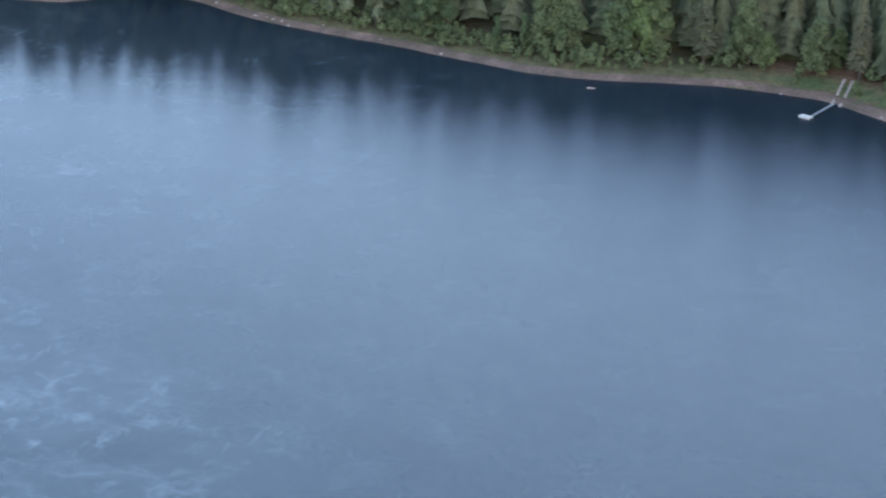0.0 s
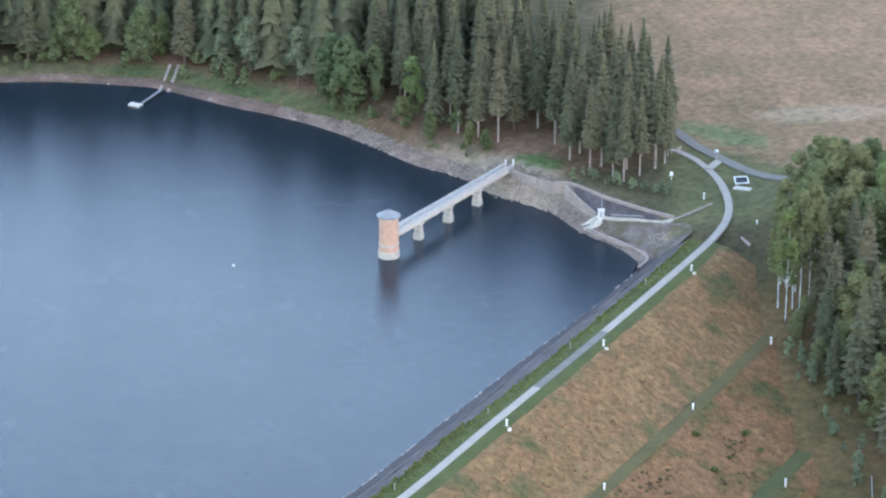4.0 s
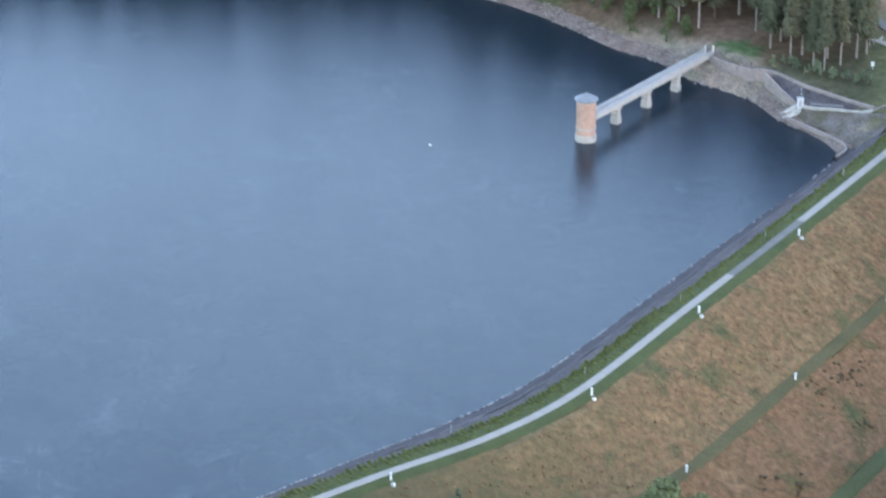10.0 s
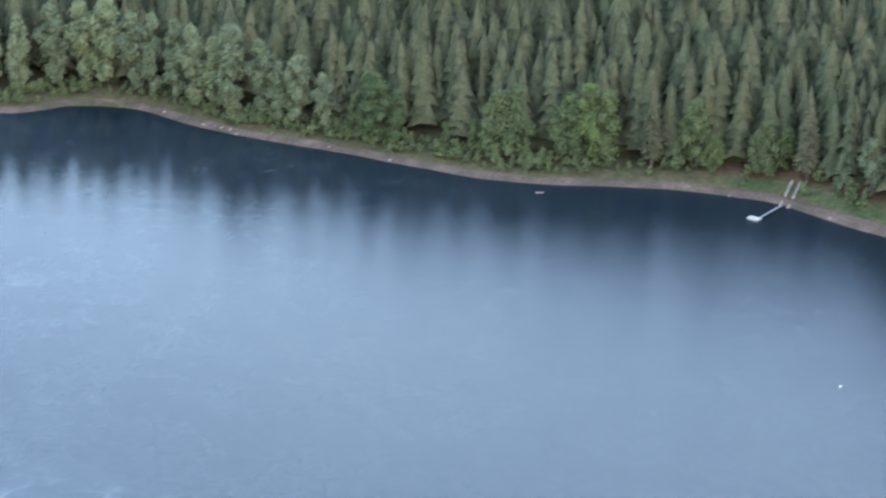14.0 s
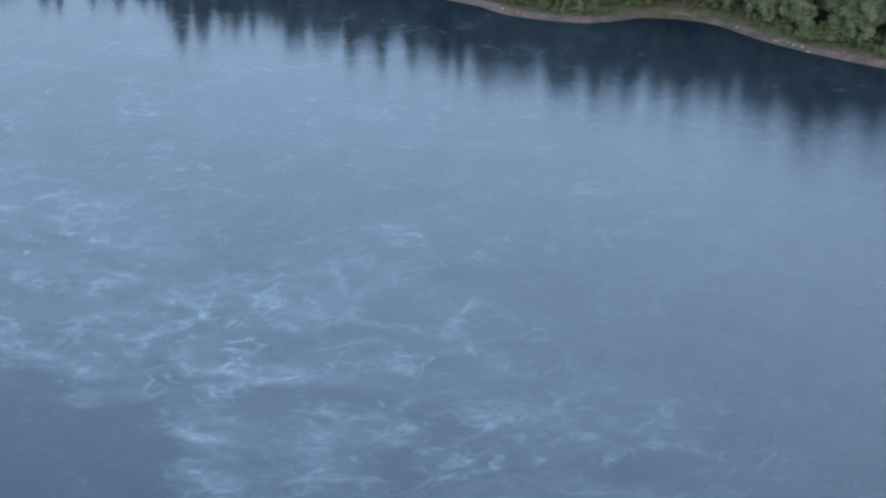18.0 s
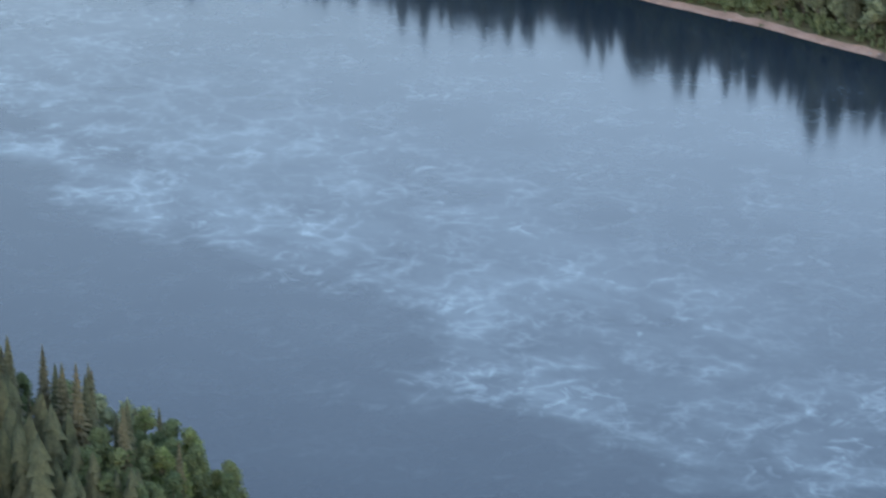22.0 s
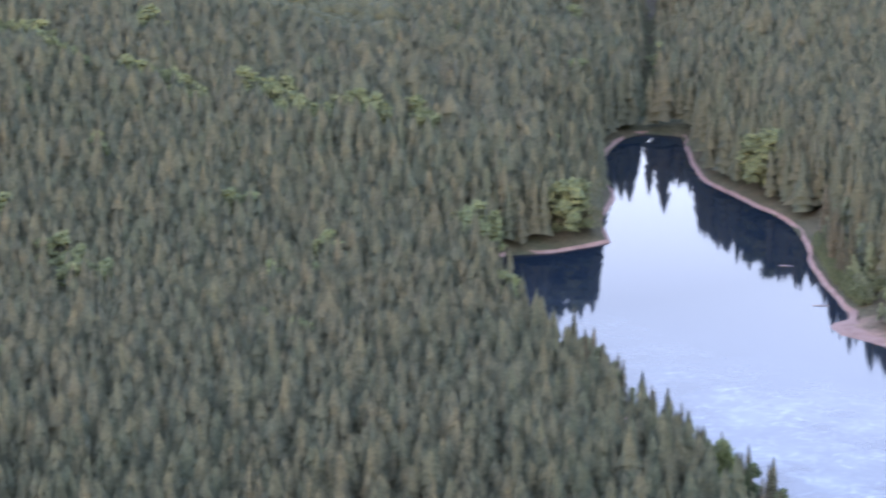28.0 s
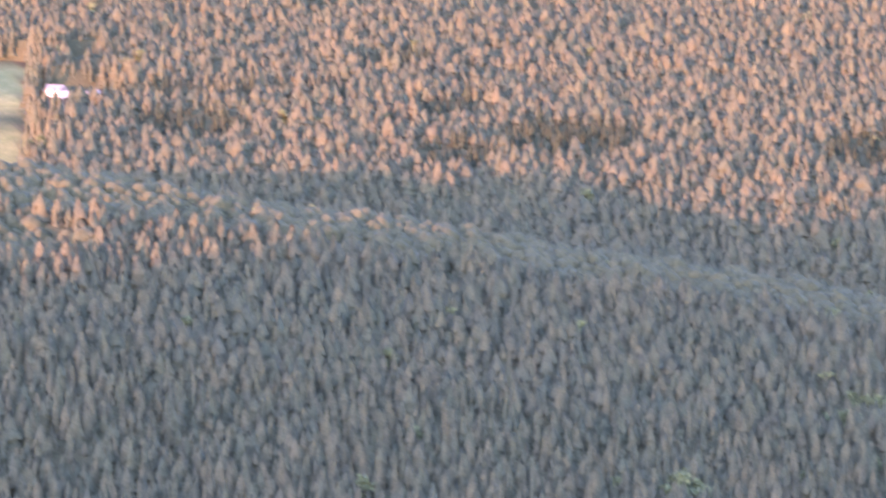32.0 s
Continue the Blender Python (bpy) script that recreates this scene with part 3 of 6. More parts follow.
gx = np.concatenate([graded(-4600, -1420, -1420, 0, 6.0, 60)[:-1], np.arange(-1420, -140, 8.0), graded(-140, 1500, -140, 130, 3.0, 60)])
gy = np.concatenate([graded(-2600, 470, 470, 500, 3.5, 60)[:-1], np.arange(470, 860, 3.5), graded(860, 4600, 860, 1190, 6.0, 60)])
X, Y = np.meshgrid(gx, gy)
Z = ground_height(X, Y)
nx, ny = len(gx), len(gy)
ii, jj = np.meshgrid(np.arange(nx - 1), np.arange(ny - 1))
q = (jj * nx + ii).ravel()
ground = from_arrays("ground", np.c_[X.ravel(), Y.ravel(), Z.ravel()], np.stack([q, q + 1, q + nx + 1, q + nx], -1), GROUND, smooth=True)
cov = ground.data.color_attributes.new("cover", "FLOAT_COLOR", "POINT")
cov.data.foreach_set("color", np.c_[ground_cover(X.ravel(), Y.ravel()), np.ones(X.size)].astype(np.float32).ravel())
tagged(ground, "hilly forest floor with brown needles and moss", "ground", kind="structure")

bm = bmesh.new()
verts = [bm.verts.new((x, y, 0)) for x, y in LAKE]
bm.faces.new(verts)
bmesh.ops.triangulate(bm, faces=bm.faces[:])
water = part("water", bm, WATER)
tagged(water, "calm blue reservoir water with pale streaks of film", "water", kind="structure")

# ---- dam ----
dam = new("dam_embankment")
tagged(dam, "grassed earth dam with stone facing and two berms", "dam", kind="structure")
crest_n = normals_of(CREST)
foot = []
for p, nn in zip(CREST, crest_n):
    best = 16.0
    for a, b in zip(DAM_FOOT + [(42, 688)], DAM_FOOT[1:] + [(42, 688), (45, 695)]):
        det = -nn[0] * (a[1] - b[1]) + nn[1] * (a[0] - b[0])
        if abs(det) > 1e-6:
            t = (-nn[0] * (a[1] - p[1]) + nn[1] * (a[0] - p[0])) / det
            d = (a[0] + t * (b[0] - a[0]) - p[0]) * -nn[0] + (a[1] + t * (b[1] - a[1]) - p[1]) * -nn[1]
            if 0 <= t <= 1 and 6 < d < 30:
                best = d
    foot.append(best)
foot = np.convolve(np.pad(foot, 2, "edge"), np.ones(5) / 5, "valid")


def facing(name, rows, mat, label, seed):
    """A strip of the upstream face between shares of the way from verge to waterline."""
    rg = np.random.default_rng(seed)
    v = []
    for share, lift in rows:
        off = 4.5 + (foot - 4.5) * share
        v.append(np.c_[CREST[:, :2] - crest_n * off[:, None], 6.65 - 6.65 * share + lift + 0 * off] + rg.normal(0, 0.06, (len(CREST), 3)))
    m = len(CREST)
    k = np.arange(m - 1)
    f = np.concatenate([np.stack([j * m + k, j * m + k + 1, (j + 1) * m + k + 1, (j + 1) * m + k], -1) for j in range(len(rows) - 1)])
    return from_arrays(name, np.concatenate(v), f, mat, dam, label)


facing("stone_facing", [(1.5, 0), (1.0, 0), (0.72, 0.05), (0.55, 0.1)], ROCK_DARK, "dark wet-stained stone pitching", 1)
facing("stone_ledge", [(0.56, 0.05), (0.55, 0.22), (0.50, 0.24), (0.49, 0.1)], LEDGE, "low stone ledge along the facing", 2)
facing("stone_facing", [(0.47, 0.1), (0.3, 0.06), (0.12, 0.03), (0.0, 0)], ROCK, "grey stone pitching", 3)
narrowing = np.interp(CREST[:, 1], [480, 500, 520, 536, 546, 564], [0.3, 0.36, 0.48, 0.64, 0.82, 1.0])


def dam_strip(name, section, mat, label, uneven=0.0, seed=0):
    """A strip of the downstream side; its lower part draws in towards the west end."""
    rg = np.random.default_rng(seed)
    v = []
    for off, h in section:
        o = np.where(off > 25.2, 25.2 + (off - 25.2) * narrowing, off)
        v.append(np.c_[CREST[:, :2] + crest_n * o[:, None], CREST[:, 2] + h] + rg.normal(0, uneven, (len(CREST), 3)))
    m = len(CREST)
    k = np.arange(m - 1)
    f = np.concatenate([np.stack([j * m + k, j * m + k + 1, (j + 1) * m + k + 1, (j + 1) * m + k], -1) for j in range(len(section) - 1)])
    return from_arrays(name, np.concatenate(v), f, mat, dam, label)


sweep("upstream_verge", CREST, [(-4.6, -0.32), (-3.0, -0.1), (-0.9, -0.05)], GREEN, dam, "mown green verge")
sweep("upstream_verge", CREST[CREST[:, 0] < 2], [(-6.0, -1.0), (-5.4, -0.62), (-4.5, -0.31)], GREEN, dam, "mown green verge")
sweep("downstream_verge", CREST, [(0.9, -0.05), (2.2, -0.1), (3.7, -0.33)], GREEN, dam, "mown green verge")
dam_strip("upper_slope", [(3.6, -0.32), (5.0, -0.68), (9, -2.6), (13, -4.9), (17, -7.3), (22.6, -9.95)], DRY, "dry russet grass slope", 0.1, 2)
dam_strip("berm", [(22.5, -9.92), (23.2, -10.0), (25.0, -10.05), (25.6, -10.25)], BERM, "green grass berm track")
dam_strip("lower_slope", [(25.5, -10.25), (31, -13.0), (38, -16), (44.4, -19.0)], DRY_LOW, "dry russet grass slope", 0.12, 3)
dam_strip("berm", [(44.3, -19.0), (45.2, -19.05), (47.4, -19.1), (48, -19.3)], BERM_LOW, "green grass berm track")
dam_strip("toe_slope", [(47.9, -19.3), (52, -20.6), (55, -24)], DRY_LOW, "dry russet grass toe")

ROAD = smooth_line([(40, 753, 7.3), (53.2, 740.3, 7.2), (58.7, 729.4, 7.15), (61.7, 716.2, 7.1), (61.7, 701.6, 7.08), (57.8, 687.4, 7.06), (48.3, 667.4, 7.05), (26.9, 625.7, 7.05), (5.9, 586, 7.05),
                    (-14.1, 548.3, 7.05), (-30, 528, 7.05), (-48.9, 511.5, 7.05), (-66.8, 494.8, 7.05), (-86, 477.5, 7.05), (-130, 437, 7.05)], 3.0)
road = new("road")
tagged(road, "narrow pale asphalt track along the dam crest", "road", kind="structure")
first = int(np.argmin(np.hypot(ROAD[:, 0] - 29.0, ROAD[:, 1] - 630.0)))
last = int(np.argmin(np.hypot(ROAD[:, 0] - 14.3, ROAD[:, 1] - 602.0)))
BED = [(-0.95, -0.4), (-0.9, 0.0), (0, 0.03), (0.9, 0.0), (0.95, -0.4)]
sweep("road_surface", ROAD[: first + 1], BED, ASPH, road, "pale grey asphalt")
sweep("road_surface", ROAD[first : last + 1], BED, ASPH_OLD, road, "older dark asphalt")
sweep("road_surface", ROAD[last:], BED, ASPH, road, "pale grey asphalt")

# ---- intake tower and footbridge ----
tower = new("intake_tower")
tower.location = (-17.8, 690.3, 0)
tagged(tower, "round brick intake tower with a low cone roof in the water", "tower")
bm = bmesh.new()
lathe(bm, [(2.5, -9), (2.5, 1.5), (2.44, 1.6)], 32)
part("plinth", bm, CONC, tower, "pale concrete plinth at the waterline")
bm = bmesh.new()
lathe(bm, [(2.3, 1.6), (2.3, 2.9), (2.28, 3.0)], 32)
part("lower_course", bm, BRICK, tower)
bm = bmesh.new()
lathe(bm, [(2.42, 3.0), (2.42, 3.35)], 32)
part("string_course", bm, CONC, tower)
bm = bmesh.new()
lathe(bm, [(2.28, 3.35), (2.28, 9.7)], 32)
part("shaft", bm, BRICK, tower, "salmon brick shaft")
bm = bmesh.new()
lathe(bm, [(2.36, 9.7), (2.42, 9.8), (2.42, 10.05), (2.36, 10.1)], 32)
part("cornice", bm, CONC, tower)
bm = bmesh.new()
lathe(bm, [(2.75, 10.1), (2.8, 10.25), (1.5, 10.95), (0.15, 11.6)], 28)
part("roof", bm, SLATE, tower, "blue-grey sheet-metal roof")
bm = bmesh.new()
lathe(bm, [(0.12, 11.55), (0.16, 11.7), (0.05, 11.95)], 10)
part("finial", bm, SLATE, tower)
bm = bmesh.new()
box(bm, -0.55, 0.55, -0.08, 0.08, 5.1, 7.1, 0.02)
bmesh.ops.transform(bm, matrix=Matrix.Rotation(radians(-32), 4, "Z") @ Matrix.Translation((0, 2.28, 0)), verts=bm.verts)
part("door", bm, SLATE, tower, "grey steel door to the bridge")

bridge = new("footbridge")
tagged(bridge, "narrow concrete footbridge with steel railings on three piers", "bridge")
b0, b1 = np.array([-16.5, 692.5]), np.array([10.6, 735.5])
L = float(np.linalg.norm(b1 - b0))
bridge.matrix_world = Matrix.Translation((*b0, 0)) @ Matrix.Rotation(math.atan2(*(b1 - b0)[::-1]), 4, "Z")
bm = bmesh.new()
box(bm, 0.5, L, -1.0, 1.0, 4.75, 5.1, 0.03)
part("deck", bm, CONC_PALE, bridge, "pale concrete deck")
for side in (-1, 1):
    bm = bmesh.new()
    box(bm, 0.5, L, side * 0.78 - 0.12, side * 0.78 + 0.12, 4.1, 4.75)
    part("girder", bm, CONC, bridge)
    bm = bmesh.new()
    box(bm, 0.6, L + 0.3, side * 0.98 - 0.05, side * 0.98 + 0.05, 6.1, 6.2)
    part("handrail", bm, GALV, bridge)
    for z in (5.4, 5.75):
        bm = bmesh.new()
        box(bm, 0.6, L, side * 0.98 - 0.025, side * 0.98 + 0.025, z, z + 0.05)
        part("rail", bm, GALV, bridge)
    bm = bmesh.new()
    box(bm, 0.6, L, side * 0.98 - 0.012, side * 0.98 + 0.012, 5.12, 6.0)
    part("infill_panel", bm, GALV, bridge, "pale mesh infill panel")
    for k in range(27):
        bm = bmesh.new()
        px = 0.8 + k * (L - 1.0) / 26
        box(bm, px - 0.04, px + 0.04, side * 0.98 - 0.04, side * 0.98 + 0.04, 4.9, 6.1)
        part("baluster", bm, GALV, bridge)
for side, tall in ((-1, 7.3), (1, 6.7)):
    bm = bmesh.new()
    box(bm, L - 0.1, L + 0.25, side * 1.1 - 0.16, side * 1.1 + 0.16, 3.5, tall, 0.04)
    part("gate_post", bm, WHITE, bridge, "tall white gate post")
for k in (0.2, 0.455, 0.71):
    bm = bmesh.new()
    box(bm, L * k - 0.95, L * k + 0.95, -1.0, 1.0, -7, 1.6, 0.1)
    box(bm, L * k - 0.8, L * k + 0.8, -0.85, 0.85, 1.6, 2.9, 0.08)
    pier = part("pier", bm, CONC, bridge, "stepped concrete pier")
    bm = bmesh.new()
    box(bm, L * k - 0.5, L * k + 0.5, -0.95, 0.95, 2.9, 3.5, 0.05)
    box(bm, L * k - 1.3, L * k + 1.3, -1.0, 1.0, 3.5, 4.15, 0.25)
    part("pier_head", bm, CONC, pier)
bm = bmesh.new()
box(bm, L - 1.5, L + 1.2, -1.3, 1.3, 0.5, 4.7, 0.08)
part("abutment", bm, CONC, bridge)

for name, pts, earth in (("beach", [(45, 676), (41, 686), *SHORE_FAR[1:10]], SHINGLE), ("beach", SHORE_FAR[9:25], SOIL), ("beach", SHORE_FAR[24:] + SHORE_ARM, SAND), ("beach", SHORE_ARM[-1:] + SHORE_NEAR, SAND)):
    line = smooth_line(pts, 4.0)
    wob = waves(line[:, 0], line[:, 1], 26, 7)[:, None] * normals_of(line) * 0.7
    line = np.c_[line + wob, np.zeros(len(line))]
    near = step01(line[:, 0], -120, 0)
    strips = []
    for off, h in ((1.5, -0.7), (0.2, 0.02), (-1.0, 0.36), (-1.7, 0.62), (-2.5, 0.85), (-3.5, 1.05)):
        hh = np.where(h > 0, h * (1 + 0.68 * near) + 0.12, h)
        ragged = 1 + (off < 0) * (0.35 * waves(line[:, 0], line[:, 1], 21, 8) + 0.2 * waves(line[:, 0], line[:, 1], 7, 5))[:, None]
        off = off * ragged * (1 + (off < 0) * (3.6 * blob(line[:, 0], line[:, 1], -893, 884, 34, 20) + 1.6 * blob(line[:, 0], line[:, 1], -668, 650, 26, 22) - 0.3 * step01(line[:, 0], -430, -400) * step01(line[:, 0], -60, -95) - 0.5 * step01(line[:, 0], -925, -945)))[:, None]
        strips.append(np.c_[line[:, :2] + normals_of(line) * off, hh + np.random.default_rng(int(h * 100 + 99)).normal(0, 0.08, len(line))])
    nn = len(line)
    i = np.arange(nn - 1)
    ob = from_arrays(name, np.concatenate(strips), np.concatenate([np.stack([k * nn + i, k * nn + i + 1, (k + 1) * nn + i + 1, (k + 1) * nn + i], -1) for k in range(5)]), earth)
    tagged(ob, "bare stony shore laid open by low water" if earth is SHINGLE else "bare pinkish shore laid open by low water", "beach", kind="structure")


# ---- tree builders ----
def fan(v, f, ring, tip):
    v.append(tip)
    return f + [(ring[s], ring[(s + 1) % len(ring)], len(v) - 1) for s in range(len(ring))]


def zigzag(seed, rings, seg=6, jag=0.2):
    """A closed jagged cone from (radius, height) rings: one island."""
    rng = np.random.default_rng(seed)
    v, ids = [], []
    for r, z in rings:
        a0, ring = rng.uniform(0, 6.28), []
        for s in range(seg):
            a = a0 + 6.283 * (s + rng.uniform(-0.2, 0.2)) / seg
            q = r * (1 + rng.uniform(-jag, jag))
            ring.append(len(v))
            v.append((q * math.cos(a), q * math.sin(a), z * (1 + rng.uniform(-0.012, 0.012))))
        ids.append(ring)
    f = []
    for a, b in zip(ids, ids[1:]):
        for s in range(seg):
            f += [(a[s], a[(s + 1) % seg], b[(s + 1) % seg]), (a[s], b[(s + 1) % seg], b[s])]
    f = fan(v, f, ids[-1], (0, 0, rings[-1][1] * 1.06))
    return np.array(v), np.array(f)


def spruce_template(seed, levels=7, seg=7, taper=0.7, jag=0.2, girth=0.172, foot=0.1):
    """A slim spire of ragged drooping skirts, linked into one island."""
    rng = np.random.default_rng(seed)
    slim, v, f = rng.uniform(0.85, 1.15), [], []
    for k in range(levels):
        t = k / levels
        r = girth * slim * (1 - t) ** taper * (1 + rng.uniform(-0.12, 0.12)) + 0.006
        low = foot + (0.94 - foot) * t
        tip = min(1.0, low + (2.2 if k < levels - 1 else 1.0) * (0.94 - foot) / levels + 0.05)
        n, a0 = len(v), rng.uniform(0, 6.28)
        v.append((0, 0, tip))
        for s in range(seg):
            a = a0 + 6.283 * (s + rng.uniform(-0.25, 0.25)) / seg
            q = r * (1 + 0.7 * jag if s % 2 else 1 - 1.3 * jag) * (1 + rng.uniform(-0.16, 0.16))
            v.append((q * math.cos(a), q * math.sin(a), low + (0.0 if s % 2 else 0.028) + rng.uniform(-0.012, 0.012)))
        f += [(n, n + 1 + s, n + 1 + (s + 1) % seg) for s in range(seg)]
        if k:
            f.append((n, n - seg - 1, n + 1))
    return np.array(v), np.array(f)


def round_template(seed, lump=0.2):
    """A lumpy rounded clump of one island."""
    rng = np.random.default_rng(seed)
    seg, v, ids = 8, [], []
    ph = rng.uniform(0, 6.28, 6)
    for z, r in ((0.06, 0.12), (0.25, 0.23), (0.48, 0.27), (0.72, 0.22), (0.9, 0.11)):
        ring = []
        for s in range(seg):
            a = 6.283 * s / seg + z * 2
            q = r * (1 + lump * (math.sin(2 * a + 5 * z + ph[0]) + math.sin(3 * a - 9 * z + ph[1]) + 0.7 * math.sin(5 * a + 13 * z + ph[2])) + rng.uniform(-0.06, 0.06))
            ring.append(len(v))
            v.append((q * math.cos(a), q * math.sin(a), z + 0.035 * math.sin(3 * a + ph[3]) + rng.uniform(-0.015, 0.015)))
        ids.append(ring)
    f = []
    for a, b in zip(ids, ids[1:]):
        for s in range(seg):
            f += [(a[s], a[(s + 1) % seg], b[(s + 1) % seg]), (a[s], b[(s + 1) % seg], b[s])]
    f = fan(v, f, ids[-1], (0, 0, 1.0))
    return np.array(v), np.array(f)


def crown_template(seed, lobes=8):
    """A broadleaf crown of uneven leafy lobes, linked into one island."""
    rng = np.random.default_rng(seed)
    bm = bmesh.new()
    bmesh.ops.create_icosphere(bm, subdivisions=1, radius=1.0)
    bv = np.array([p.co[:] for p in bm.verts])
    bf = np.array([[p.index for p in q.verts] for q in bm.faces])
    bm.free()
    v, f = [], []
    for k in range(lobes):
        t = (k + 0.5) / lobes
        a, d = 2.4 * k + rng.uniform(-0.5, 0.5), 0.16 * math.sin(math.pi * (0.2 + 0.75 * t)) * rng.uniform(0.6, 1.15)
        r = 0.125 * rng.uniform(0.75, 1.2) * (1.15 - 0.35 * t)
        c = np.array((d * math.cos(a), d * math.sin(a), 0.16 + 0.72 * t))
        n = 12 * k
        v.append(bv * (r, r, r * 1.15) * rng.uniform(0.72, 1.25, (12, 1)) + c)
        f.append(bf + n)
        if k:
            f.append(np.array([(n, n - 12, n + 1)]))
    return np.concatenate(v), np.concatenate(f)


def joined(pieces):
    vs, fs, base = [], [], 0
    for v, f in pieces:
        vs.append(np.asarray(v, float))
        fs.append(np.asarray(f) + base)
        base += len(v)
    return np.concatenate(vs), np.concatenate(fs)


def trunk_arrays(path, seg=6):
    """A tapered, slightly bent stem from (x, y, z, radius) rows."""
    v, f = [], []
    for x, y, z, r in path:
        v += [(x + r * math.cos(6.283 * s / seg), y + r * math.sin(6.283 * s / seg), z) for s in range(seg)]
    for k in range(len(path) - 1):
        for s in range(seg):
            a, b = k * seg + s, k * seg + (s + 1) % seg
            f += [(a, b, b + seg), (a, b + seg, a + seg)]
    return np.array(v), np.array(f)


def spruce_parts(seed, h, crown_from, wide):
    rng = np.random.default_rng(seed)
    boughs_v, boughs_f = [], []
    levels = int((1 - crown_from) * 26)
    for k in range(levels):
        t = k / (levels - 1)
        z0 = h * (crown_from + (1 - crown_from) * t * 0.985)
        reach = wide * (1 - t) ** 0.72 * (0.85 + 0.15 * min(1, t * 8)) + 0.22
        nb, a0 = int(10 - 4 * t), rng.uniform(0, 6.28)
        for s in range(nb):
            a = a0 + 6.283 * (s + rng.uniform(-0.25, 0.25)) / nb
            ln = reach * rng.uniform(0.72, 1.15)
            c, q = math.cos(a), math.sin(a)
            w, z = ln * rng.uniform(0.24, 0.36), z0 + rng.uniform(-0.15, 0.15)
            droop = rng.uniform(0.12, 0.34) * ln
            n = len(boughs_v)
            for along, side, up in ((0.05, 0, 0.1 * ln), (0.62, -w, -0.6 * droop), (0.62, w, -0.6 * droop), (1.0, 0, -droop), (0.55, 0, 0.05 * ln)):
                boughs_v.append((c * along * ln - q * side, q * along * ln + c * side, z + up))
            boughs_f += [(n, n + 1, n + 4), (n + 1, n + 3, n + 4), (n + 3, n + 2, n + 4), (n + 2, n, n + 4)]
    core = zigzag(seed + 1, [(wide * 0.62 * (1 - t) ** 0.75 + 0.05, h * (crown_from + (1 - crown_from) * t)) for t in np.linspace(0.02, 0.93, 7)], 7, 0.2)
    crown = joined([(boughs_v, boughs_f), core])
    trunk = trunk_arrays([(0, 0, -1.0, 0.30), (0.02, 0, h * 0.3, 0.24), (0.05, 0.03, h * 0.7, 0.14), (0, 0, h * 0.97, 0.03)])
    return trunk, crown


def broadleaf_parts(seed, h, crown_from, wide, leaves=620, stems=1, narrow=1.0, bulges=19, spray=0.18):
    """Trunk with limbs, and a crown of leaf sprays gathered in uneven lobes."""
    rng = np.random.default_rng(seed)
    wood, sprays_v, sprays_f, cores = [], [], [], []
    lobes = []
    for k in range(bulges):
        t = (k + rng.uniform(0.0, 1.0)) / bulges
        env = wide * (math.sin(math.pi * (0.16 + 0.78 * t)) ** 0.8) * narrow
        a, d = rng.uniform(0, 6.28), env * rng.uniform(0.35, 0.8)
        lobes.append((d * math.cos(a), d * math.sin(a), h * (crown_from + (1 - crown_from) * (0.1 + 0.8 * t)), wide * rng.uniform(0.26, 0.4)))
    lobes.append((0, 0, h * 0.9, wide * 0.36))
    lobes.append((0, 0, h * (crown_from + (1 - crown_from) * 0.5), wide * 0.6))
    for lx, ly, lz, lr in lobes:
        m = int(leaves * lr * lr / sum(q[3] ** 2 for q in lobes))
        for _ in range(m):
            u = rng.normal(0, 1, 3)
            u /= np.linalg.norm(u)
            if u[2] < -0.5:
                u[2] *= -1
            c = np.array((lx, ly, lz)) + u * lr * rng.uniform(0.78, 1.12) * (1, 1, 1.15)
            nrm = u + rng.normal(0, 0.55, 3)
            nrm /= np.linalg.norm(nrm)
            e1 = np.cross(nrm, rng.normal(0, 1, 3))
            e1 /= np.linalg.norm(e1)
            e2 = np.cross(nrm, e1)
            s1, s2 = rng.uniform(0.3, 0.62, 2) * wide * spray
            n = len(sprays_v)
            sprays_v += [tuple(c - e1 * s1), tuple(c - e2 * s2 - nrm * 0.08), tuple(c + e1 * s1 * rng.uniform(0.6, 1.3)), tuple(c + e2 * s2)]
            sprays_f += [(n, n + 1, n + 2), (n, n + 2, n + 3)]
        cv, cf = zigzag(int(rng.integers(9999)), [(lr * 0.4, 0.1), (lr * 0.7, lr * 0.6), (lr * 0.68, lr * 1.2), (lr * 0.36, lr * 1.7)], 6, 0.2)
        cores.append((cv + (lx, ly, lz - lr * 0.95), cf))
    for s in range(stems):
        ox, oy = (rng.uniform(-1, 1, 2) * 0.9 if stems > 1 else (0, 0))
        bend = rng.uniform(-0.5, 0.5, 2)
        wood.append(trunk_arrays([(ox, oy, -1.0, 0.16), (ox + bend[0] * 0.4, oy + bend[1] * 0.4, h * 0.3, 0.11), (ox + bend[0], oy + bend[1], h * 0.62, 0.07), (ox * 0.5, oy * 0.5, h * 0.9, 0.03)]))
    for lx, ly, lz, lr in lobes[:8]:
        zb = h * crown_from * rng.uniform(0.9, 1.2) + 0.25 * (lz - h * crown_from)
        wood.append(trunk_arrays([(0, 0, zb, 0.09), (lx * 0.5, ly * 0.5, (zb + lz) / 2 - 0.1, 0.06), (lx, ly, lz, 0.02)], 4))
    return joined(wood), joined([(sprays_v, sprays_f), *cores])


def tree_thing(name, parts, bark, leaf, label, category):
    root = new(name)
    (tv, tf), (cv, cf) = parts
    from_arrays("trunk", tv, tf, bark, root)
    from_arrays("crown", cv, cf, leaf, root)
    return tagged(root, label, category)


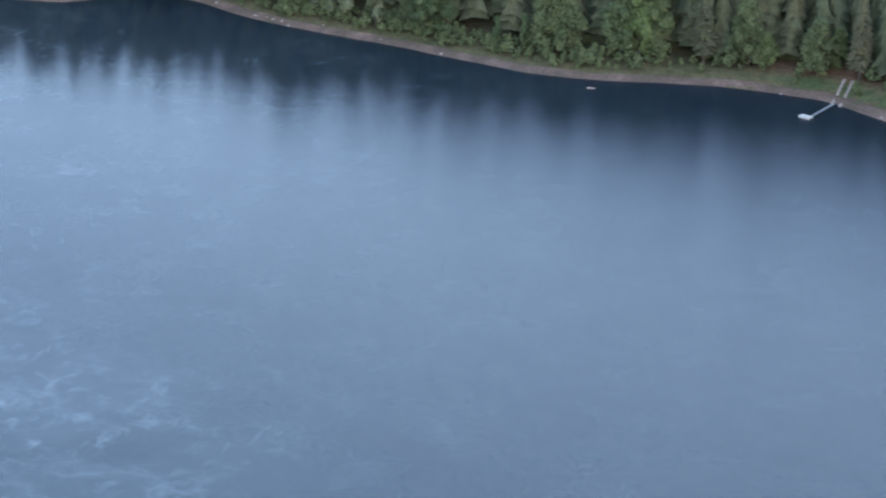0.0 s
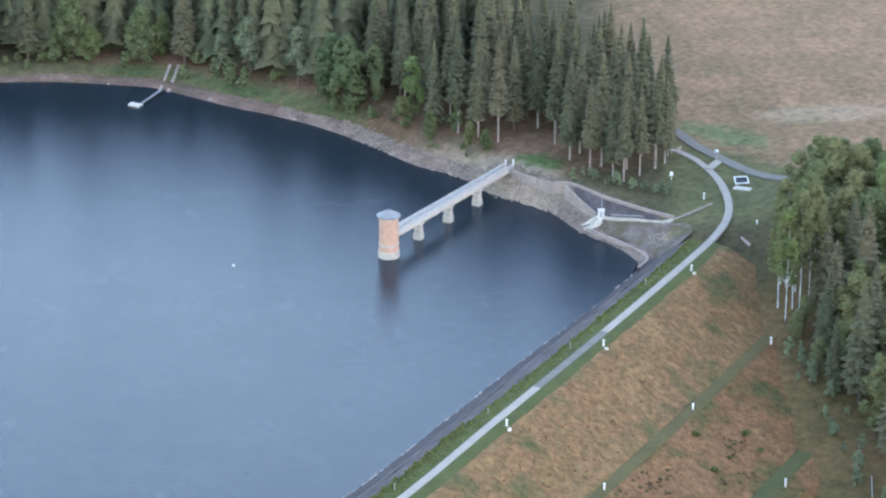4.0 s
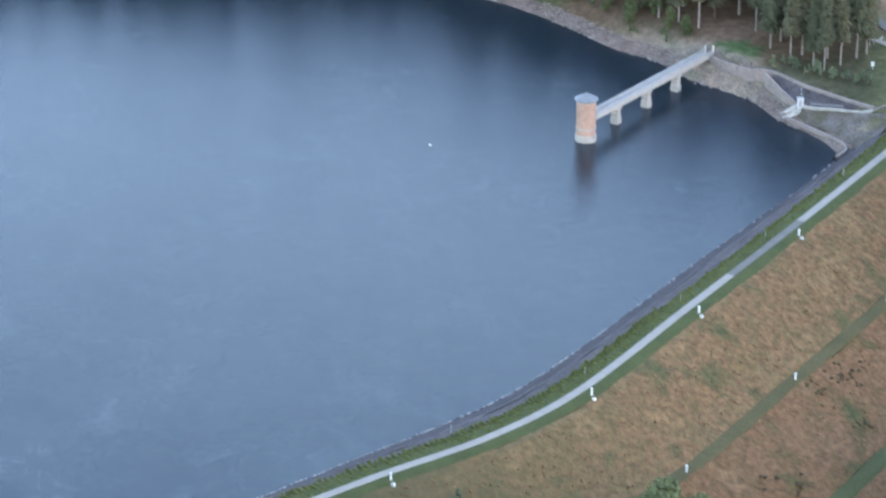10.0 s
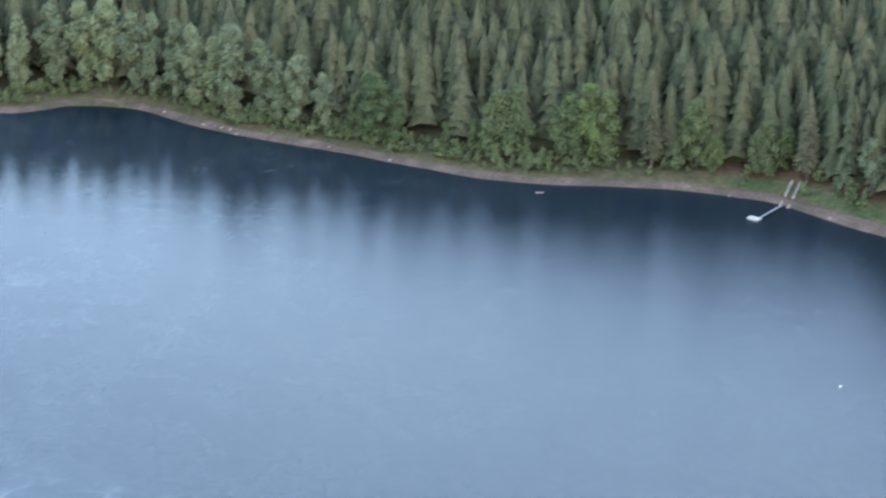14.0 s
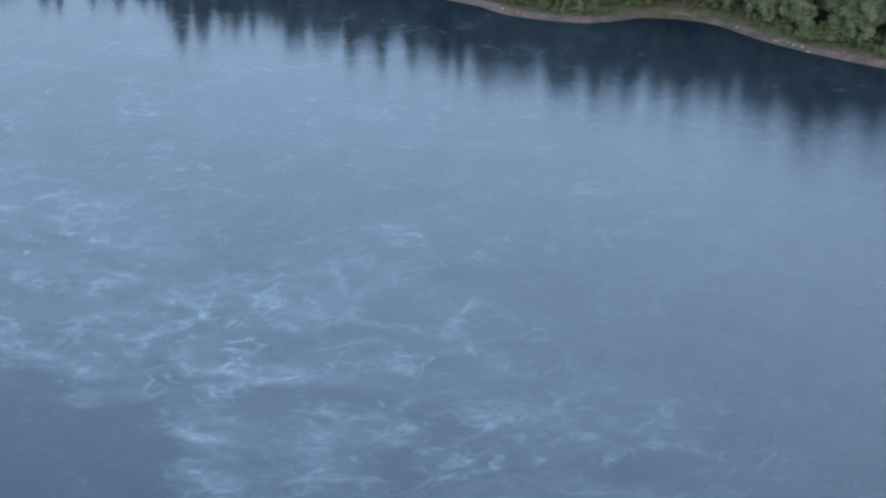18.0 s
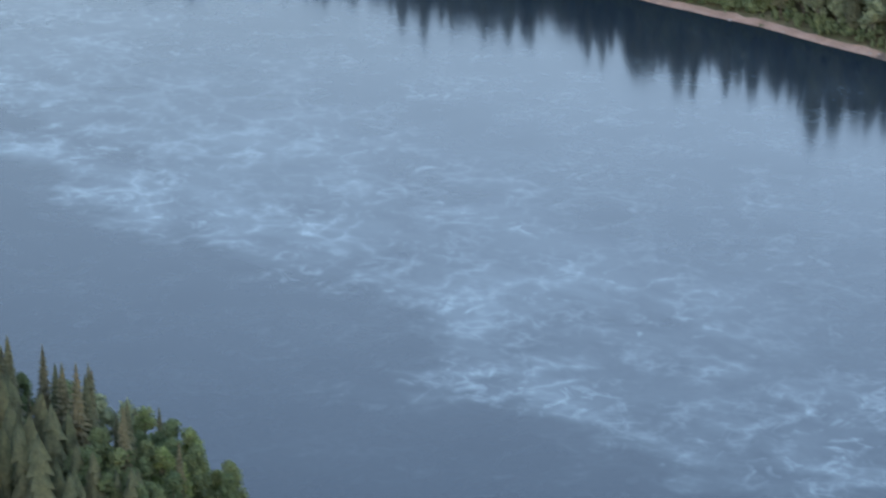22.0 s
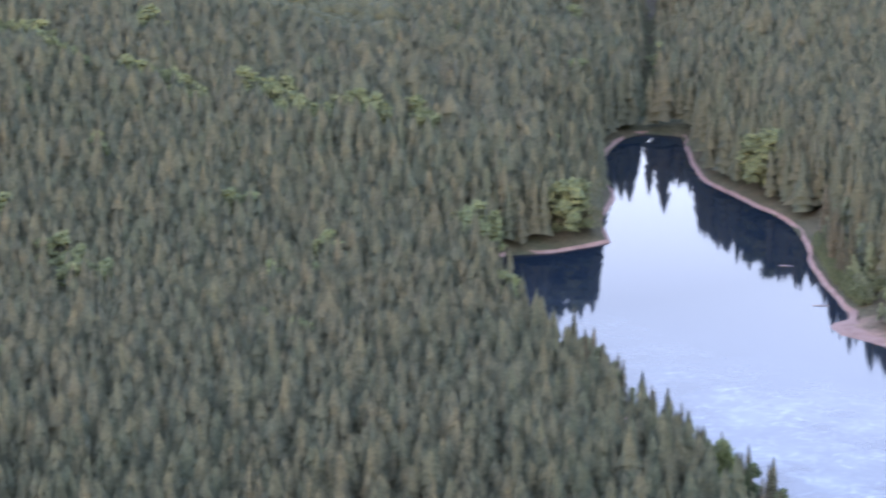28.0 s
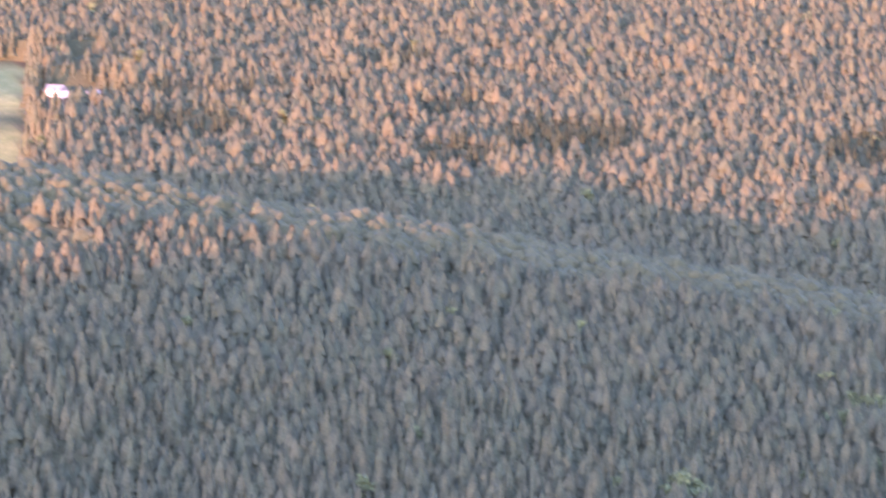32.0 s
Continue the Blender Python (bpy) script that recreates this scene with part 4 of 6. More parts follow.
def planted(root, used, x, y, size, turn, wide=1.0, z=None):
    """Puts the first tree itself, then copies of it."""
    zz = float(ground_height(np.array([x]), np.array([y]))[0]) if z is None else z
    m = Matrix.LocRotScale((x, y, zz - 0.1), Euler((0, 0, turn)), (size * wide, size * wide, size))
    if root.name in used:
        ob = copy_thing(root, Matrix())
        ob.matrix_basis = m
        return ob
    used.add(root.name)
    root.matrix_basis = m
    return root


# ---- single trees of the shores and round the dam ----
used = set()
SPRUCES = [tree_thing("spruce_tree", spruce_parts(s, 25, cf, w), BARK, SPRUCE_ONE, lab, "spruce tree") for s, cf, w, lab in
           ((1, 0.16, 3.3, "tall dark green spruce clothed almost to the ground"), (2, 0.2, 2.9, "tall slim spruce with dull green needles"), (3, 0.14, 3.7, "broad dark spruce with drooping boughs"))]
PINES = [tree_thing("spruce_tree", spruce_parts(s, 27, cf, w), PALEBARK, SPRUCE_ONE, lab, "spruce tree") for s, cf, w, lab in
         ((4, 0.22, 3.7, "tall spruce with a bare pale trunk below its crown"), (5, 0.31, 3.4, "old spruce with a long bare grey trunk"))]
LEAFY = [tree_thing("broadleaf_tree", broadleaf_parts(s, 17, cf, w, n, spray=0.115), BARK, LEAF_ONE, lab, "broadleaf tree") for s, cf, w, n, lab in
         ((11, 0.1, 5.0, 2300, "full round broadleaf tree with mid-green leaves"), (12, 0.14, 4.2, 1900, "grey-green broadleaf tree with an uneven crown"),
          (13, 0.06, 3.4, 1700, "narrow broadleaf tree leafy down to the ground"), (14, 0.12, 4.6, 2000, "bushy alder with light green foliage"))]
SHORE_TREES = [tree_thing("broadleaf_tree", broadleaf_parts(s, 17, cf, w, 430, bulges=12, spray=0.2), BARK, LEAF_SHORE, lab, "broadleaf tree") for s, cf, w, lab in
               ((31, 0.08, 4.8, "round broadleaf tree at the water's edge"), (32, 0.1, 4.2, "grey-green broadleaf tree on the lake shore"), (33, 0.05, 3.6, "narrow broadleaf tree leafy down to the shore"))]
ALDERS = [tree_thing("broadleaf_tree", broadleaf_parts(s, 17, cf, w, 1500, narrow=0.92, bulges=16, spray=0.15), BARK, LEAF_ALDER, lab, "broadleaf tree") for s, cf, w, lab in
          ((41, 0.02, 5.4, "broad green alder leafy to the ground on the shore"), (42, 0.03, 4.4, "full green alder with an uneven crown"), (43, 0.02, 3.7, "slender green alder at the wood's edge"))]
BIRCHES = [tree_thing("birch_tree", broadleaf_parts(s, 24, cf, 3.3, 2000, st, 0.9, spray=0.15), BIRCH, LEAF_ONE, lab, "birch tree") for s, cf, st, lab in
           ((21, 0.24, 1, "tall birch with a white trunk and grey-green crown"), (22, 0.26, 2, "clump of birches with several white stems"))]
POPLARS = [tree_thing("broadleaf_tree", broadleaf_parts(s, 24, 0.04, w, 2100, narrow=0.86, bulges=24, spray=0.16), BARK, LEAF_SHORE, lab, "broadleaf tree") for s, w, lab in
           ((61, 5.0, "tall pale green broadleaf tree on the lake shore"), (62, 4.3, "tall slender pale green broadleaf tree by the water"), (63, 5.6, "full-crowned pale green broadleaf tree by the water"))]
rng = np.random.default_rng(77)
WILLOWS = [tree_thing("broadleaf_tree", broadleaf_parts(s, 22, 0.03, w, 1300, narrow=0.86, bulges=18, spray=0.19), BARK, LEAF_WILLOW, lab, "broadleaf tree") for s, w, lab in
           ((341, 4.4, "pale grey-green willow behind the bare shore"), (342, 3.6, "slender pale willow at the edge of the spruces"), (343, 5.0, "broad pale green willow by the water"))]


def plant(kinds, x, y, size, wide=1.0, z=None):
    k = kinds[int(rng.integers(len(kinds)))]
    return planted(k, used, x, y, size * rng.uniform(0.93, 1.07), rng.uniform(0, 6.28), wide * rng.uniform(0.9, 1.1), z)


# far shore from the bridge to the bay: (x, y, size) of the trees that stand out
standing = ((-136, 820.5, 1.28), (-131, 822, 1.12), (-141, 821.5, 1.05), (-156, 819.5, 1.36), (-160.5, 820, 1.05), (-168, 821, 0.62), (-176, 822.5, 0.5), (-190, 824.5, 1.05), (-197, 826.5, 1.2), (-203, 829, 0.8),
            (-106, 822, 1.12), (-110, 822.5, 0.85), (-101, 820, 0.6), (-87, 818, 0.95), (-82, 822, 0.7), (-30.5, 780, 1.22), (-35, 786, 1.1), (-23.5, 779.5, 0.95), (-13.5, 768, 1.1), (-2.5, 757.5, 0.5))
bay_trees = ((-213, 831.5, 0.75), (-221, 835, 0.92), (-227, 837, 0.8), (-233, 838.5, 1.0), (-242, 841, 1.08), (-247.5, 844, 0.9), (-255, 845, 1.1), (-261, 849, 1.05), (-269, 852.5, 1.12), (-276, 855, 1.0), (-284, 857, 1.12), (-292, 856.5, 1.05), (-300, 853, 1.1), (-308, 848, 1.05), (-316, 846.5, 0.95))
for x, y, s in bay_trees:
    plant(POPLARS, x, y, s)
for x, y, s in standing:
    plant(ALDERS, x, y, s)
shore_row = smooth_line(SHORE_FAR[6:] + SHORE_ARM[:13], 7.8)
nrm_row = normals_of(shore_row)
for k, (p, nn) in enumerate(zip(shore_row, nrm_row)):
    off = (19 if math.hypot(p[0] + 895, p[1] - 888) < 46 else 8.5) + rng.uniform(-1, 3.0)
    x, y = p[0] - nn[0] * off, p[1] - nn[1] * off
    if (-285 < x < -215 and rng.uniform() < 0.7) or x > -42:
        continue
    if min(math.hypot(x - q[0], y - q[1]) - 4.5 * q[2] for q in standing + bay_trees) < 2.6:
        continue
    leafy_here = 0.85 if x < -270 else 0.16
    if x < -480:
        leafy_here = 0.72
    if x < -900:
        leafy_here = 0.55
    if math.hypot(x + 905, y - 893) < 62:
        plant(SHORE_TREES, x, y, rng.uniform(0.25, 0.5), 1.3)
        if k % 2:
            plant(SHORE_TREES, x - nn[0] * 7, y - nn[1] * 7, rng.uniform(0.4, 0.7), 1.2)
    elif rng.uniform() < leafy_here:
        if x > -480:
            plant(SHORE_TREES, x, y, rng.uniform(0.6, 1.0))
        else:
            plant(WILLOWS, x - 2 * nn[0], y - 2 * nn[1], rng.uniform(0.42, 0.85), 1.15)
            if k % 2:
                plant(WILLOWS, x - 8 * nn[0] + 3 * nn[1], y - 8 * nn[1] - 3 * nn[0], rng.uniform(0.7, 1.0), 1.1)
    else:
        plant(SPRUCES, x, y, rng.uniform(0.8, 1.1), 1.15)
near_row = smooth_line(SHORE_NEAR[4:19], 6.5)
nrm_row = normals_of(near_row)
for p, nn in zip(near_row, nrm_row):
    off = (14.5 if -694 < p[0] < -592 else 5.5) + rng.uniform(-1.5, 3)
    x, y = p[0] - nn[0] * off, p[1] - nn[1] * off
    if x > -398:
        plant(ALDERS, x, y, rng.uniform(0.8, 1.15) * np.interp(x, [-398, -385, -375], [1.0, 0.6, 0.3]))
    elif -688 < x < -648 and rng.uniform() < 0.1:
        continue
    elif rng.uniform() < 0.5:
        plant(SHORE_TREES if rng.uniform() < 0.3 else ALDERS, x, y, rng.uniform(0.9, 1.3))
    else:
        plant(SPRUCES, x, y, rng.uniform(0.85, 1.05))

# scrub at the end of the near wood
for gx0 in np.arange(-404, -340, 5.4):
    for gy0 in np.arange(436, 484, 5.4):
        x, y = gx0 + rng.uniform(-1.6, 1.6), gy0 + rng.uniform(-1.6, 1.6)
        if 4 < edge_distance(np.array([x]), np.array([y]), LAKE)[0] < 34:
            plant(ALDERS, x, y, rng.uniform(0.8, 1.2) * np.interp(x, [-400, -386, -374, -340], [1.05, 0.8, 0.42, 0.32]))

# wood above the bridge and the spillway
for x, y, s in ((25.4, 737, 1.0), (28, 741, 1.05), (35.5, 726, 0.95), (42, 726.5, 0.9), (46, 731, 0.95), (48.5, 734, 0.85), (39, 731, 1.05), (33, 733, 1.05), (30, 747, 1.1), (36, 741, 1.1), (43, 739, 1.05), (47.5, 743, 0.95), (38, 750, 1.1), (45, 752, 1.0), (22, 747, 1.0), (27, 752, 1.05), (33, 755, 1.1), (41, 746, 1.05), (48, 748, 0.9), (50, 757, 0.9), (44, 760, 1.0), (30, 728, 0.95), (38, 723, 0.8), (36, 764, 1.1), (27, 760, 1.1), (49.5, 739, 0.85)):
    plant(PINES, x, y, s)
for x, y, s in ((8, 750, 1.0), (3, 754, 0.95), (-2, 757, 1.0), (-8, 760, 1.0), (12, 756, 1.05), (4, 763, 1.1), (-4, 768, 1.05), (-17, 781, 1.0), (18, 758, 1.05), (23, 754, 1.1), (14, 766, 1.1), (24, 765, 1.1), (33, 760, 1.1), (41, 763, 1.0), (-12, 781, 1.1), (-24, 790, 1.05), (6, 775, 1.1)):
    plant(PINES if rng.uniform() < 0.6 else SPRUCES, x, y, s)
for x, y, s in ((-9, 757, 0.5), (1, 750, 0.45), (-16, 766, 0.55), (5, 747, 0.4)):
    plant(LEAFY, x, y, s)

for gy0 in np.arange(766, 836, 6.2):
    for gx0 in np.arange(-22, 44, 6.2):
        x, y = gx0 + rng.uniform(-2, 2), gy0 + rng.uniform(-2, 2)
        if x < np.interp(y, [753, 768, 785, 840], [53, 44, 34, 2]) - 6 and edge_distance(np.array([x]), np.array([y]), LAKE)[0] > 14:
            plant(PINES if rng.uniform() < 0.5 else SPRUCES, x, y, rng.uniform(0.9, 1.1))

# wood on the east flank of the dam
for x, y, s in ((71.2, 657, 1.2), (70, 662, 1.22), (73.6, 660, 1.25), (74.5, 666, 1.2), (72, 670, 1.15), (77, 663, 1.2)):
    plant(BIRCHES, x, y, s)
for x, y, s in ((78.5, 678, 1.2), (77, 694, 1.0), (82, 701, 1.15), (88, 703, 1.0), (94, 702, 1.0), (84, 690, 1.2), (90, 690, 1.1), (97, 693, 1.0), (81, 685, 1.2), (88, 678, 1.25), (95, 681, 1.1), (102, 686, 1.0), (84, 669, 1.3), (91, 667, 1.25),
                (98, 671, 1.15), (101, 697, 0.95), (97, 687, 1.0), (87, 697, 0.9), (93, 673, 1.1), (103, 668, 1.1), (73, 649, 0.45), (75, 652, 0.5)):
    plant(LEAFY, x, y, s, 1.14)
for x, y, s in ((80, 657, 0.95), (86, 660, 1.0), (81, 648, 1.0), (88, 653, 1.15), (96, 657, 1.1), (79, 641, 0.85), (104, 655, 1.0), (79.5, 631, 0.72),
                (84.5, 626, 1.1), (90, 606, 1.15), (93, 617, 1.1), (97, 609, 1.15), (95, 598, 1.0), (99, 622, 1.1), (88, 634, 1.05), (99, 640, 1.1), (104, 630, 1.1), (103, 612, 1.1)):
    plant(SPRUCES, x, y, s, 1.25)
for x, y, s in ((84.5, 640, 1.2), (95, 648, 1.3), (90, 644, 1.25), (76.5, 636, 0.6), (86, 648, 1.2), (87, 615, 1.15), (92, 630, 1.3), (83, 633, 0.9)):
    plant(LEAFY[1:3], x, y, s, 1.1)
for x, y, s in ((94, 592, 0.9), (98, 585, 1.0), (91, 584, 0.6)):
    plant(LEAFY, x, y, s)
for k in range(22):
    t = k / 21
    plant(SHORE_TREES, 72 + 14 * t + rng.uniform(-3, 3), 652 - 62 * t + rng.uniform(-3, 3), rng.uniform(0.14, 0.34), 1.3)
for k in range(18):
    t = k / 17
    plant(SHORE_TREES, 27 + 21 * t + rng.uniform(-1.5, 1.5), 725 - 13 * t + rng.uniform(0, 3.5), rng.uniform(0.12, 0.24), 1.4)
# trees below the dam
for x, y, s in ((51, 537.6, 0.98), (63, 527, 0.95), (67, 524, 0.98)):
    plant(BIRCHES, x, y, s)
for x, y, s in ((59.4, 548, 1.02), (64.3, 544, 1.15), (71.6, 550, 0.98), (59.9, 531, 1.25), (68.4, 521, 1.25), (78, 524, 1.25), (54.5, 543, 1.05), (78.6, 554, 0.92), (82.4, 534, 1.1), (72, 536, 1.15), (86, 550, 0.95), (92, 557, 0.95), (76, 543, 1.05), (89, 541, 1.1), (65, 536, 1.2)):
    plant(LEAFY, x, y, s)
for x, y, s in ((82, 561, 0.55), (88, 565, 0.6), (77, 561, 0.5)):
    plant(SPRUCES, x, y, s)
for kind, x, y, s, w in ((LEAFY[0], 2.0, 507, 1.44, 1.1), (LEAFY[3], 9.5, 511, 1.22, 0.95)):
    planted(kind, used, x, y, s, 1.0, w)
for x, y, s in ((-72.5, 473, 0.9), (-56, 478, 0.9), (-77, 473.5, 0.85), (-65.5, 477, 0.92), (-60, 474, 0.98), (-46.5, 490, 1.02), (-36.5, 478.5, 1.07), (-31, 481, 1.1), (-41, 472, 1.03), (-70, 470, 0.95), (-53, 480, 0.9)):
    plant(LEAFY, x, y, s)
for x, y, s in ((-34, 499, 0.82), (-30.5, 496.5, 0.76), (-27, 497, 0.72), (-22.3, 495.5, 0.72), (-24.5, 491.5, 0.8), (-29.5, 491, 0.82), (-37.5, 495.5, 0.72), (-41, 493.5, 0.7), (-33.5, 490, 0.85), (-35.5, 497, 0.68), (-32, 499, 0.66), (-25, 498, 0.66)):
    plant(SPRUCES, x, y, s, 1.75)
for x, y, s in ((-39, 498, 0.7), (-44, 494.5, 0.75), (-28.5, 499.5, 0.62), (-50, 493, 0.72)):
    plant(ALDERS, x, y, s)


# ---- woods ----
def scatter(name, x, y, h, wide, templates, mat, seed, label, category, lift=0.0, smooth=False):
    """One mesh of many trees: kind stuff."""
    rng = np.random.default_rng(seed)
    z = ground_height(x, y) + lift
    which = rng.integers(0, len(templates), len(x))
    vs, fs, base = [], [], 0
    for k, (tv, tf) in enumerate(templates):
        sel = np.nonzero(which == k)[0]
        if not len(sel):
            continue
        a = rng.uniform(0, 6.28, len(sel))
        c, s = np.cos(a)[:, None], np.sin(a)[:, None]
        hh, ww = h[sel][:, None], (h * wide)[sel][:, None]
        lx, ly = rng.normal(0, 0.02, (2, len(sel), 1))
        px = (tv[:, 0] * c - tv[:, 1] * s) * ww + x[sel][:, None] + tv[:, 2] * hh * lx
        py = (tv[:, 0] * s + tv[:, 1] * c) * ww + y[sel][:, None] + tv[:, 2] * hh * ly
        pz = tv[:, 2] * hh + z[sel][:, None]
        vs.append(np.stack([px, py, pz], -1).reshape(-1, 3))
        fs.append((tf[None] + (np.arange(len(sel)) * len(tv))[:, None, None] + base).reshape(-1, 3))
        base += len(sel) * len(tv)
    ob = from_arrays(name, np.concatenate(vs), np.concatenate(fs), mat, smooth=smooth)
    return tagged(ob, label, category, kind="stuff")


def wood_points(gap, seed, r0, r1, yaw0, yaw1):
    """Jittered points of a fan round the viewpoint, dense as a planted wood."""
    rng = np.random.default_rng(seed)
    out, r = [], r0
    while r < r1:
        g = gap * (1 + 0.12 * step01(r, 600, 950) + 0.3 * step01(r, 1700, 2300) + max(0, r - 1900) / 5000)
        n = int(radians(yaw1 - yaw0) * r / g)
        a = np.radians(yaw0) + (np.arange(n) + rng.uniform(-0.42, 0.42, n) + rng.uniform()) * g / r
        rr = r + rng.uniform(-0.45, 0.45, n) * g
        out.append(np.c_[rr * np.sin(a), rr * np.cos(a)])
        r += g * (1 + 0.35 * step01(r, 1500, 2400))
    return np.concatenate(out)


P = wood_points(5.7, 5, 560, 3450, -77, 3)
x, y = P.T
D, N = edge_distance(x, y, LAKE), line_side(x, y, GUIDE)
yawP, rP = np.degrees(np.arctan2(x, y)), np.hypot(x, y)
keep = (D > np.where(x < -1085, 5, np.where((x < -480) & (y > 830), 20, 14))) & ~((N > -40) & (y < 900) & (x > -330)) & ~((x > -30) & (y < 800))
keep &= (rP < np.interp(yawP, [-57, -56, -50, -46, -40, -36, -30, -26, -22], [3450, 2560, 2240, 2190, 1850, 1590, 1380, 1170, 1130])) & ~((rP > 1880) & (rP < 2040) & (yawP < -57)) & ~((x > 10) & (y > 735))
keep &= ~((np.abs(yawP + 49.25) * rP / 57.3 < 5) & (rP > 1780)) & ~(blob(x, y, -1343, 1167, 19, 27, -40) > 0.5)
keep &= ~((np.hypot(x + 905, y - 893) < 58) & (D < 25))
keep &= ~((np.hypot(x + 650, y - 628) < 70) & (D < 19))
keep &= ~(meadow(x, y) > 0.3) & ~((x < -2215) & (x > -2400) & (y + 0.254 * (x + 2376) < 604)) & ~((x > -384) & (y < 530))
for cx, cy, rx, ry in ((-2546, 692, 60, 36), (-2680, 735, 30, 12)):
    keep &= ~(blob(x, y, cx, cy, rx, ry, -22) > 0.5)
hidden = (rP < np.interp(yawP, [-77, -74, -70, -66, -58, -50, -46, -42], [1240, 1160, 940, 840, 790, 670, 570, 490])) | (rP > np.interp(yawP, [-57, -56, -50, -46, -40, -36, -30, -26, -22], [3450, 2460, 2140, 2090, 1750, 1490, 1280, 1070, 1030]))
keep &= ~(hidden & (np.random.default_rng(6).uniform(size=len(P)) < 0.86))
keep &= ~((rP < 820) & (yawP < -36) & (np.random.default_rng(7).uniform(size=len(P)) < 0.25))
P, D, rP, yawP = P[keep], D[keep], rP[keep], yawP[keep]
x, y = P.T
rng = np.random.default_rng(8)
H = rng.normal(25, 3.0, len(P)).clip(14, 34) * (1 + 0.06 * step01(rP, 1100, 1700))
H = np.where((D < 130) & (y > 830) & (x < -330), 1.13 * H, H)
H *= 1 + 0.13 * waves(x, y, 85, 17) + 0.1 * waves(x, y, 240, 18)
low = step01(rP, 1735, 1765) * (rP < 1900) * step01(yawP, -53, -55)
for cx, cy, rx, ry in ((-2572, 981, 36, 34), (-2385, 742, 46, 46), (-2258, 1001, 54, 56), (-2230, 902, 40, 34), (-2125, 1215, 56, 56), (-2382, 958, 32, 32), (-2480, 860, 20, 40), (-1640, 418, 44, 34), (-2500, 780, 30, 60)):
    low = np.maximum(low, blob(x, y, cx, cy, rx, ry, -22))
H *= (1 - np.where(rP > 2000, 0.2, 0.52) * low) * np.where(y < 600, np.interp(x, [-405, -390, -380], [1.0, 0.7, 0.4]), 1.0)
green = np.zeros(len(P))
for cx, cy, rx, ry, turn in ((-1243, 614, 14, 13, -28), (-1184, 576, 13, 12, -28), (-1162, 580, 10, 14, -28), (-1142, 582, 10, 13, -28), (-1106, 576, 10, 12, -28), (-1112, 616, 8, 9, -28), (-1048, 608, 12, 9, -28), (-1026, 610, 9, 12, -28),
                             (-1373, 783, 15, 18, -30), (-1356, 750, 10, 10, -30), (-1333, 772, 10, 12, -30), (-1311, 810, 14, 16, -32), (-1284, 816, 10, 12, -32), (-1282, 862, 12, 14, -34), (-1250, 858, 14, 14, -35),
                             (-1245, 888, 14, 15, -36), (-1228, 906, 14, 16, -36), (-1116, 735, 8, 9, 0), (-1016, 694, 7, 8, 0), (-1384, 858, 8, 8, 0), (-1540, 844, 12, 12, -30), (-1530, 897, 10, 14, -30), (-1522, 924, 10, 14, -30),
                             (-1072, 838, 22, 20, -38), (-966, 774, 14, 14, -38), (-1150, 1052, 20, 18, -42), (-1106, 908, 10, 12, -38)):
    green = np.maximum(green, blob(x, y, cx, cy, rx, ry, turn))
broad = rng.uniform(size=len(P)) < np.maximum(0.005, 0.9 * (green > 0.4))
broad &= rP > 950
for q in standing + bay_trees:
    rP = np.where(np.hypot(x - q[0], y - q[1]) < 4.6 * q[2], 0.0, rP)
close = (rP < 725) & (rP > 1) & (yawP < -36) & ~broad & (D < 24)
for px, py, ph in zip(x[close], y[close], H[close]):
    planted(SPRUCES[int(ph * 97) % 3], used, px, py, ph / 25, ph * 7.0, 0.95)
young, shady = (rP > 1600) & (rP < 1900) & (low > 0.4) & ~broad, (rP > 2000) & (low > 0.4) & ~broad
# added sheet between the crowns, so that the gaps stay lighter than deep shade
cell = 13.0
cx0, cy0 = -3420.0, -20.0
ci, cj = ((x - cx0) / cell).astype(int), ((y - cy0) / cell).astype(int)
ni, nj = int((70 - cx0) / cell), int((2330 - cy0) / cell)
count, total = np.zeros((nj, ni)), np.zeros((nj, ni))
ok = (ci >= 0) & (ci < ni) & (cj >= 0) & (cj < nj)
np.add.at(count, (cj[ok], ci[ok]), 1)
np.add.at(total, (cj[ok], ci[ok]), H[ok])
mean = np.where(count > 0, total / np.maximum(count, 1), 0)
share, tall = np.zeros((nj + 1, ni + 1)), np.zeros((nj + 1, ni + 1))
for oj in (-2, -1, 0, 1):
    for oi in (-2, -1, 0, 1):
        got = mean[np.ix_(np.clip(np.arange(nj + 1) + oj, 0, nj - 1), np.clip(np.arange(ni + 1) + oi, 0, ni - 1))]
        share, tall = share + (got > 0) / 16, tall + got
tall /= np.maximum(share * 16, 1)
inner = share > 0.7
vx, vy = np.meshgrid(cx0 + cell * np.arange(ni + 1), cy0 + cell * np.arange(nj + 1))
shore = edge_distance(vx, vy, LAKE)
inner &= (shore > 26) & ((np.hypot(vx, vy) > 800) | (vx > -400)) & ~((np.abs(np.degrees(np.arctan2(vx, vy)) + 49.25) * np.hypot(vx, vy) / 57.3 < 7.5) & (np.hypot(vx, vy) > 1780))
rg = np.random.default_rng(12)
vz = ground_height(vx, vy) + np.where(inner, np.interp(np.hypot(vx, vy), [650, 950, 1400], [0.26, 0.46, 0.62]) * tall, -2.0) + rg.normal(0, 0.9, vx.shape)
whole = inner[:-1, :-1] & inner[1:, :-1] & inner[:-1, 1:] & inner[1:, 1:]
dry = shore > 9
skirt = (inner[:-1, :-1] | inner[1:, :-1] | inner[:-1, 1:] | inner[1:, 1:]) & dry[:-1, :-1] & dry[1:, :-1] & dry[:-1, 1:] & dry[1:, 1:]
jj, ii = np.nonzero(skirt)
